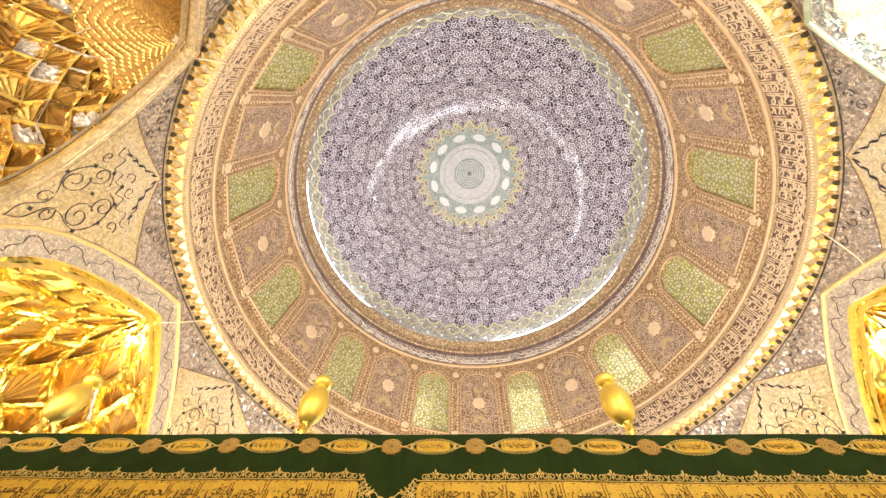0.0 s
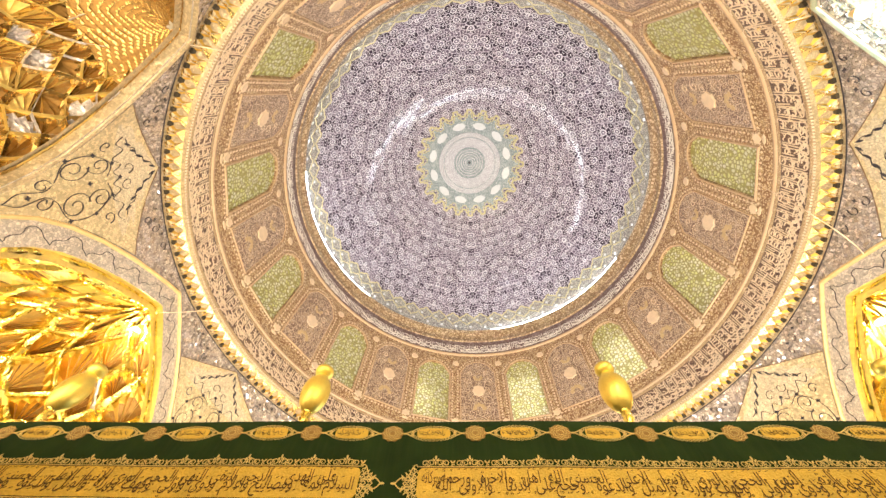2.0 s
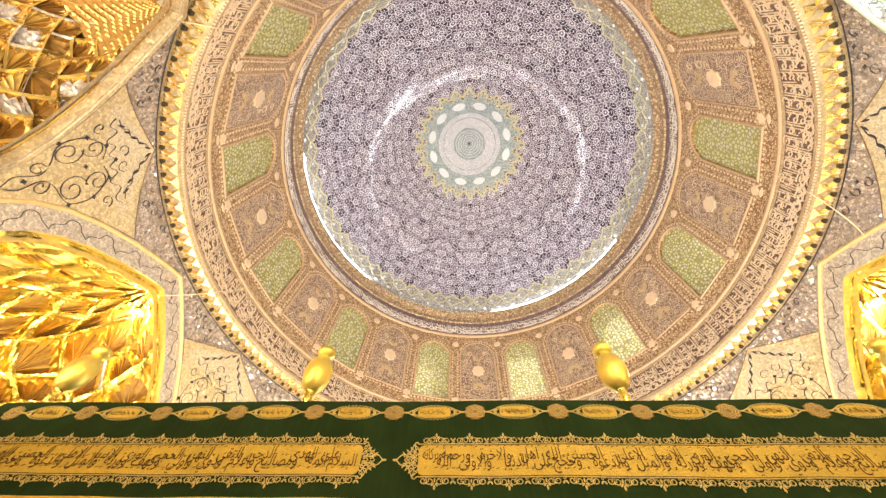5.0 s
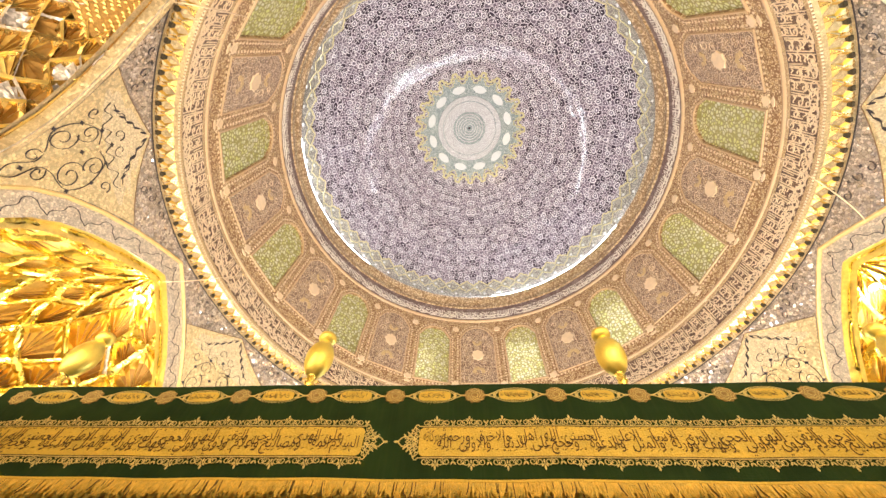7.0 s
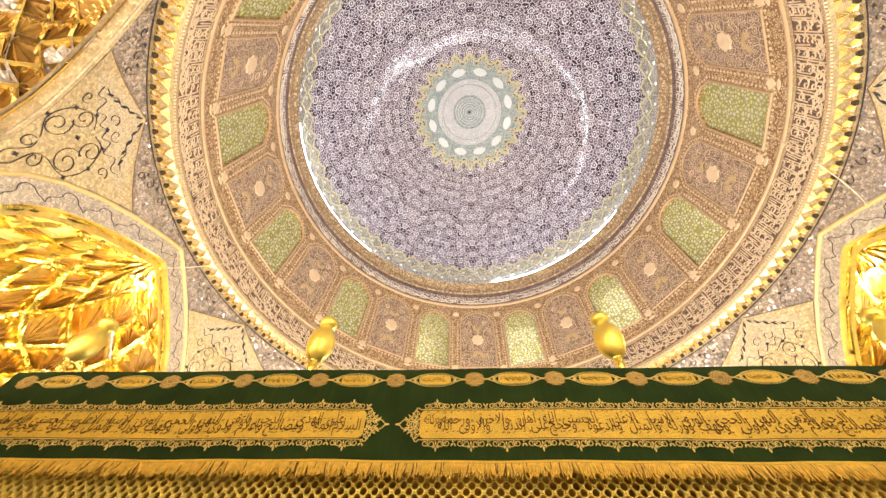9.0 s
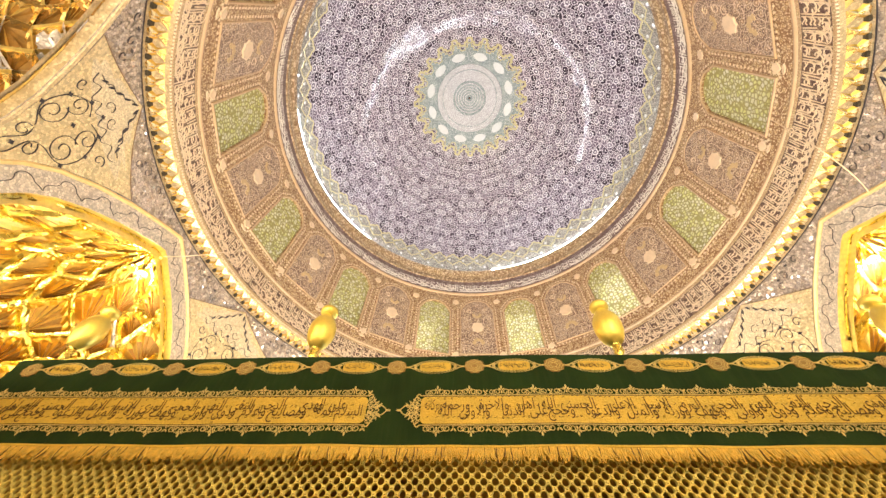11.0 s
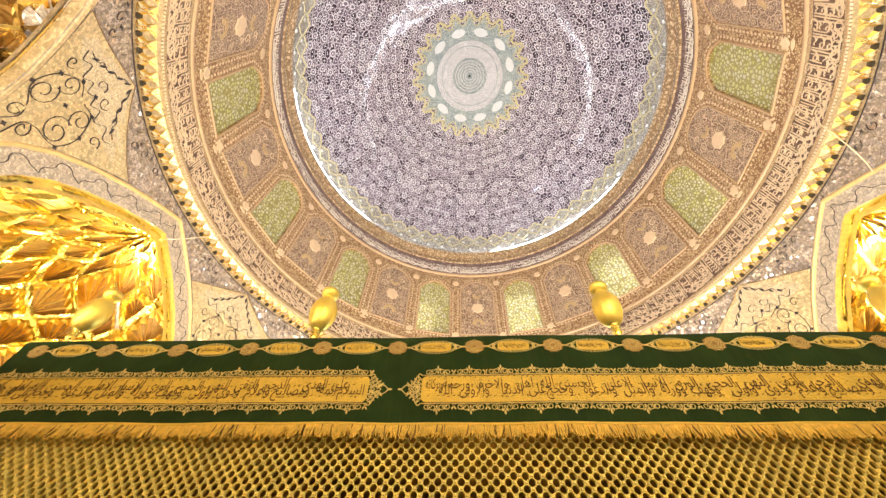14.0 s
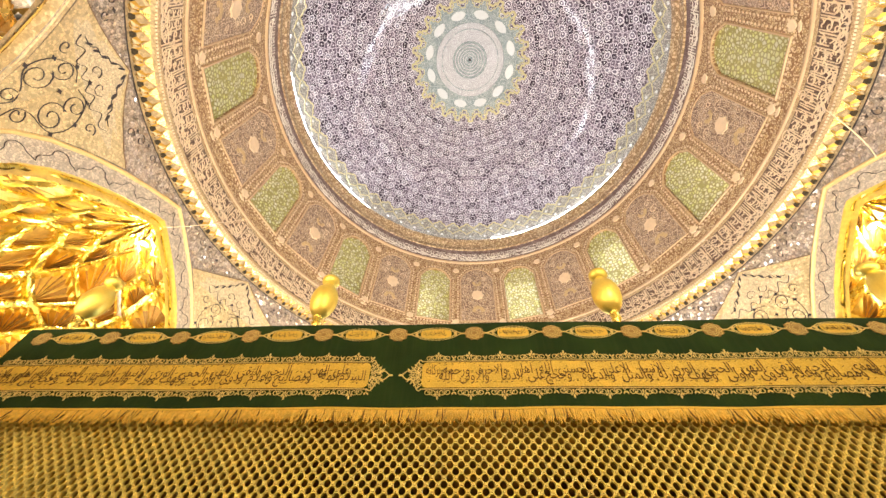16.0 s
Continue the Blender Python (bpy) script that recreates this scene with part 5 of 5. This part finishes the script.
def bars(bm, x0, x1, z0, z1, w, step, rr):
    """Plain dark strokes the size of the lettering."""
    h = z1 - z0
    x = x0
    while x < x1:
        for _ in range(rr.choice((1, 1, 2, 3))):
            lean_by = rr.uniform(0.08, 0.22) * h
            lo, hi = z0 + h * rr.choice((0.2, 0.35, 0.5)), z0 + h * rr.uniform(0.85, 1.0)
            ribbon(bm, [cl(min(x1, x) - lean_by * i / 3, lo + (hi - lo) * i / 3, 0.006) for i in range(4)], w * rr.uniform(0.8, 1.1), FRONT, 0.0012, 0.5)
            x += step * rr.uniform(0.7, 1.1)
        x += step * rr.uniform(0.8, 2.4)
    for row in (0.22, 0.48):
        x = x0 + rr.uniform(0, step)
        while x < x1 - h * 0.3:
            k, zc = rr.random(), z0 + h * (row + rr.uniform(-0.08, 0.08))
            if k < 0.4:
                ln = rr.uniform(0.3, 0.7) * h
                pts = [cl(min(x1, x + ln * i / 5), zc + h * 0.10 * math.sin(i * 1.2), 0.006) for i in range(6)]
            elif k < 0.9:
                q, b0, sw = h * rr.uniform(0.10, 0.2), rr.uniform(2.8, 3.8), rr.uniform(2.8, 4.8)
                pts = [cl(min(x1, x + 1.5 * q * math.cos(b0 + sw * i / 8)), zc + q * math.sin(b0 + sw * i / 8), 0.006) for i in range(9)]
            else:
                zt = z0 + h * rr.uniform(0.7, 0.95)
                pts = [cl(x + 0.10 * h * i, zt + 0.05 * h * i, 0.006) for i in range(3)]
            ribbon(bm, pts, w * rr.uniform(0.75, 1.15), FRONT, 0.0012, 0.55)
            x += step * rr.uniform(1.0, 2.6)


def rounded(x0, x1, z0, z1, r, proud):
    pts = []
    for cx, cz, b0 in ((x1 - r, z1 - r, 0), (x0 + r, z1 - r, 90), (x0 + r, z0 + r, 180), (x1 - r, z0 + r, 270)):
        for j in range(5):
            b = radians(b0 + j * 22.5)
            pts.append(cl(cx + r * math.cos(b), cz + r * math.sin(b), proud))
    return pts


GAP = -0.828
ZP0, ZP1 = 2.538, 2.666
rr = random.Random(21)
for x0, x1, ends in ((X0 + 0.03, GAP - 0.122, (0, 1)), (GAP + 0.122, X1 - 0.05, (1, 0))):
    bm = bmesh.new()
    n = 40
    lo, hi = [], []
    ease = [0.0, 0.002, 0.005, 0.010, 0.016, 0.024]
    xs = [x0 + (x1 - x0) * i / n for i in range(1, n)]
    xs = [x0 + e for e in ease] + xs + [x1 - e for e in reversed(ease)]
    for x in xs:
        edge = min(x - x0 if ends[0] else 9, x1 - x if ends[1] else 9)
        cut = 0.024 - math.sqrt(max(0.0, 0.024 ** 2 - max(0.0, 0.024 - edge) ** 2))
        lo.append(bm.verts.new(cl(x, ZP0 + cut, 0.004)))
        hi.append(bm.verts.new(cl(x, ZP1 - cut, 0.004)))
    n = len(xs) - 1
    for i in range(n):
        bm.faces.new((lo[i], lo[i + 1], hi[i + 1], hi[i]))
    strip = part("text_panel", bm, GOLD_CLOTH, valance, "long gold embroidered text panel")
    bm = verse(x0 + 0.018, x1 - 0.018, ZP0 + 0.034, 2.15, 0.074, bool(ends[1]))
    part("lettering", bm, BROWN_THREAD, strip, "dark embroidered Arabic lettering", kind="stuff")
    bm = bmesh.new()
    for ze in (ZP1 + 0.004, ZP0 - 0.004):
        ribbon(bm, [cl(x0 + 0.012 + (x1 - x0 - 0.024) * q / 40, ze, 0.0005) for q in range(41)], 0.011, FRONT, 0.001)
    part("outline", bm, BROWN_THREAD, strip, "dark brown outline")
    bm = bmesh.new()
    filigree(bm, x0, x1, ZP1 + 0.003, 1)
    filigree(bm, x0, x1, ZP0 - 0.003, -1)
    # pointed end of curls beside the gap
    ex, s = (x1, 1) if ends[1] else (x0, -1)
    zm, hh = (ZP0 + ZP1) / 2, 0.068
    for scale, w in ((1.0, 0.005), (0.62, 0.004), (0.32, 0.004)):
        for v in (-1, 1):
            ribbon(bm, [cl(ex + s * 0.094 * scale * f, zm + v * hh * scale * (1 - f) * (1 + 0.35 * math.sin(f * 9.4))) for f in [q / 12 for q in range(13)]], w, FRONT, 0.002)
    for f, g in ((0.12, 0.80), (0.30, 0.62), (0.48, 0.46), (0.66, 0.30), (0.12, 0.42), (0.32, 0.26), (0.5, 0.14), (0.15, 0.12)):
        for v in (-1, 1):
            spiral(bm, ex + s * 0.086 * f, zm + v * hh * g, 0.009, 0, v * s, 1.2)
            petal(bm, ex + s * (0.086 * f + 0.006), zm + v * hh * (g + 0.12), s, v, 0.0045)
    petal(bm, ex + s * 0.098, zm, s, 0, 0.007)
    part("filigree", bm, GOLD_THREAD, strip, "curling gold border")

# upper row: cartouches and roundels in turn
x = -0.842 - 0.3876 * 6
for i in range(16):
    cx = x + 0.3876 * i
    for kind, c in (("roundel", cx), ("cartouche", cx + 0.1938)):
        if not X0 + 0.04 < c < X1 - 0.1:
            continue
        bm = bmesh.new()
        if kind == "roundel":
            pts = [cl(c + 0.050 * (1 + 0.07 * math.cos(10 * b)) * math.cos(b), 2.831 + 0.039 * (1 + 0.07 * math.cos(10 * b)) * math.sin(b), 0.002) for b in [q * math.pi / 20 for q in range(40)]]
            plate(bm, pts, FRONT, 0.003)
            ob = part("roundel", bm, ROUNDEL_THREAD, valance, "brown and gold embroidered roundel")
            bm = bmesh.new()
            for q in range(3):
                rad = 0.040 - 0.012 * q
                ribbon(bm, [cl(c + rad * (1 + 0.15 * math.cos(8 * b)) * math.cos(b), 2.831 + rad * 0.82 * (1 + 0.15 * math.cos(8 * b)) * math.sin(b), 0.006) for b in [j * math.pi / 16 for j in range(33)]], 0.003, FRONT, 0.001)
            part("roundel_tracery", bm, GOLD_THREAD, ob)
        else:
            pts = []
            for q in range(48):
                b = q * math.pi / 24
                w = abs(math.cos(b)) ** 1.5
                pts.append(cl(c + math.copysign(0.078, math.cos(b)) * abs(math.cos(b)) ** 0.45, 2.831 + 0.027 * math.copysign(abs(math.sin(b)) ** 0.7, math.sin(b)), 0.002))
            plate(bm, pts, FRONT, 0.003)
            ob = part("cartouche", bm, GOLD_CLOTH, valance, "gold embroidered cartouche")
            bm = bmesh.new()
            bars(bm, c - 0.065, c + 0.06, 2.817, 2.847, 0.0020, 0.0075, rr)
            part("lettering", bm, BROWN_THREAD, ob, "dark lettering strokes", kind="stuff")
            bm = bmesh.new()
            for q in range(36):
                b = q * math.pi / 18
                px, pz = c + 0.100 * math.cos(b), 2.831 + 0.034 * math.sin(b)
                ribbon(bm, [cl(px + 0.006 * math.cos(d), pz + 0.006 * math.sin(d)) for d in [j * 1.0 for j in range(7)]], 0.003, FRONT, 0.0015)
            for s in (-1, 1):
                ribbon(bm, [cl(c + s * 0.10, 2.845), cl(c + s * 0.125, 2.833), cl(c + s * 0.15, 2.831)], 0.005, FRONT, 0.002)
                ribbon(bm, [cl(c + s * 0.10, 2.817), cl(c + s * 0.125, 2.829), cl(c + s * 0.15, 2.831)], 0.005, FRONT, 0.002)
            part("filigree", bm, GOLD_THREAD, ob, "small gold curls")

# hem and fringe
bm = bmesh.new()
ribbon(bm, [cl(X0 + (X1 - X0) * i / 80, Z_CB + 0.002, 0.002) for i in range(81)], 0.012, FRONT, 0.004)
part("hem", bm, GOLD_CLOTH, valance, "gold hem cord")
bm = bmesh.new()
x = X0
while x < X1:
    clump = math.sin(x * 95) + math.sin(x * 41 + 1)
    ln = rr.uniform(0.044, 0.064) + 0.003 * clump
    dx = rr.uniform(-0.012, 0.012) + 0.006 * math.cos(x * 95)
    yo = rr.uniform(0.0, 0.016)
    # a few strands are dark brown, painted shade of the gaps between strands
    ribbon(bm, [cl(x + dx * f * f + rr.uniform(-0.0015, 0.0015), Z_CB - 0.002 - ln * f, 0.003 + yo * f) for f in (0, 0.25, 0.5, 0.75, 1.0)], 0.0050, FRONT, 0.002, 0.3,
           1 if rr.random() < 0.08 else 0)
    x += 0.0034
part("fringe", bm, [FRINGE, BROWN_THREAD], valance, "hanging gold fringe", kind="stuff")

# ---------------------------------------------------------------- gilt vases on the roof


def vase(x, y):
    v = empty("gilt_vase", pose(x, y, 2.888))
    tagged(v, "polished gold vase on a slim stem standing on the roof", "vase", "roof vases")
    prof = [(0.001, 0.0), (0.060, 0.0), (0.060, 0.012), (0.035, 0.02), (0.020, 0.045), (0.017, 0.085), (0.028, 0.10), (0.018, 0.112), (0.026, 0.126), (0.018, 0.14), (0.024, 0.15)]
    part("stem", lathe_thing(bmesh.new(), prof), GOLD, v, "turned stem", True)
    prof = [(0.018, 0.148), (0.036, 0.158), (0.058, 0.19), (0.074, 0.235), (0.079, 0.275), (0.076, 0.315), (0.062, 0.355), (0.043, 0.382), (0.034, 0.395), (0.031, 0.405)]
    part("body", lathe_thing(bmesh.new(), prof), VASE_GOLD, v, "egg-shaped body", True)
    prof = [(0.030, 0.401), (0.042, 0.410), (0.052, 0.424), (0.055, 0.440), (0.050, 0.458), (0.038, 0.466), (0.030, 0.462), (0.001, 0.460)]
    part("lip", lathe_thing(bmesh.new(), prof), VASE_GOLD, v, "flared lip", True)


for x, y in ((-2.80, -2.13), (-1.35, -2.11), (0.32, -2.12), (1.87, -2.13)):
    vase(x, y)
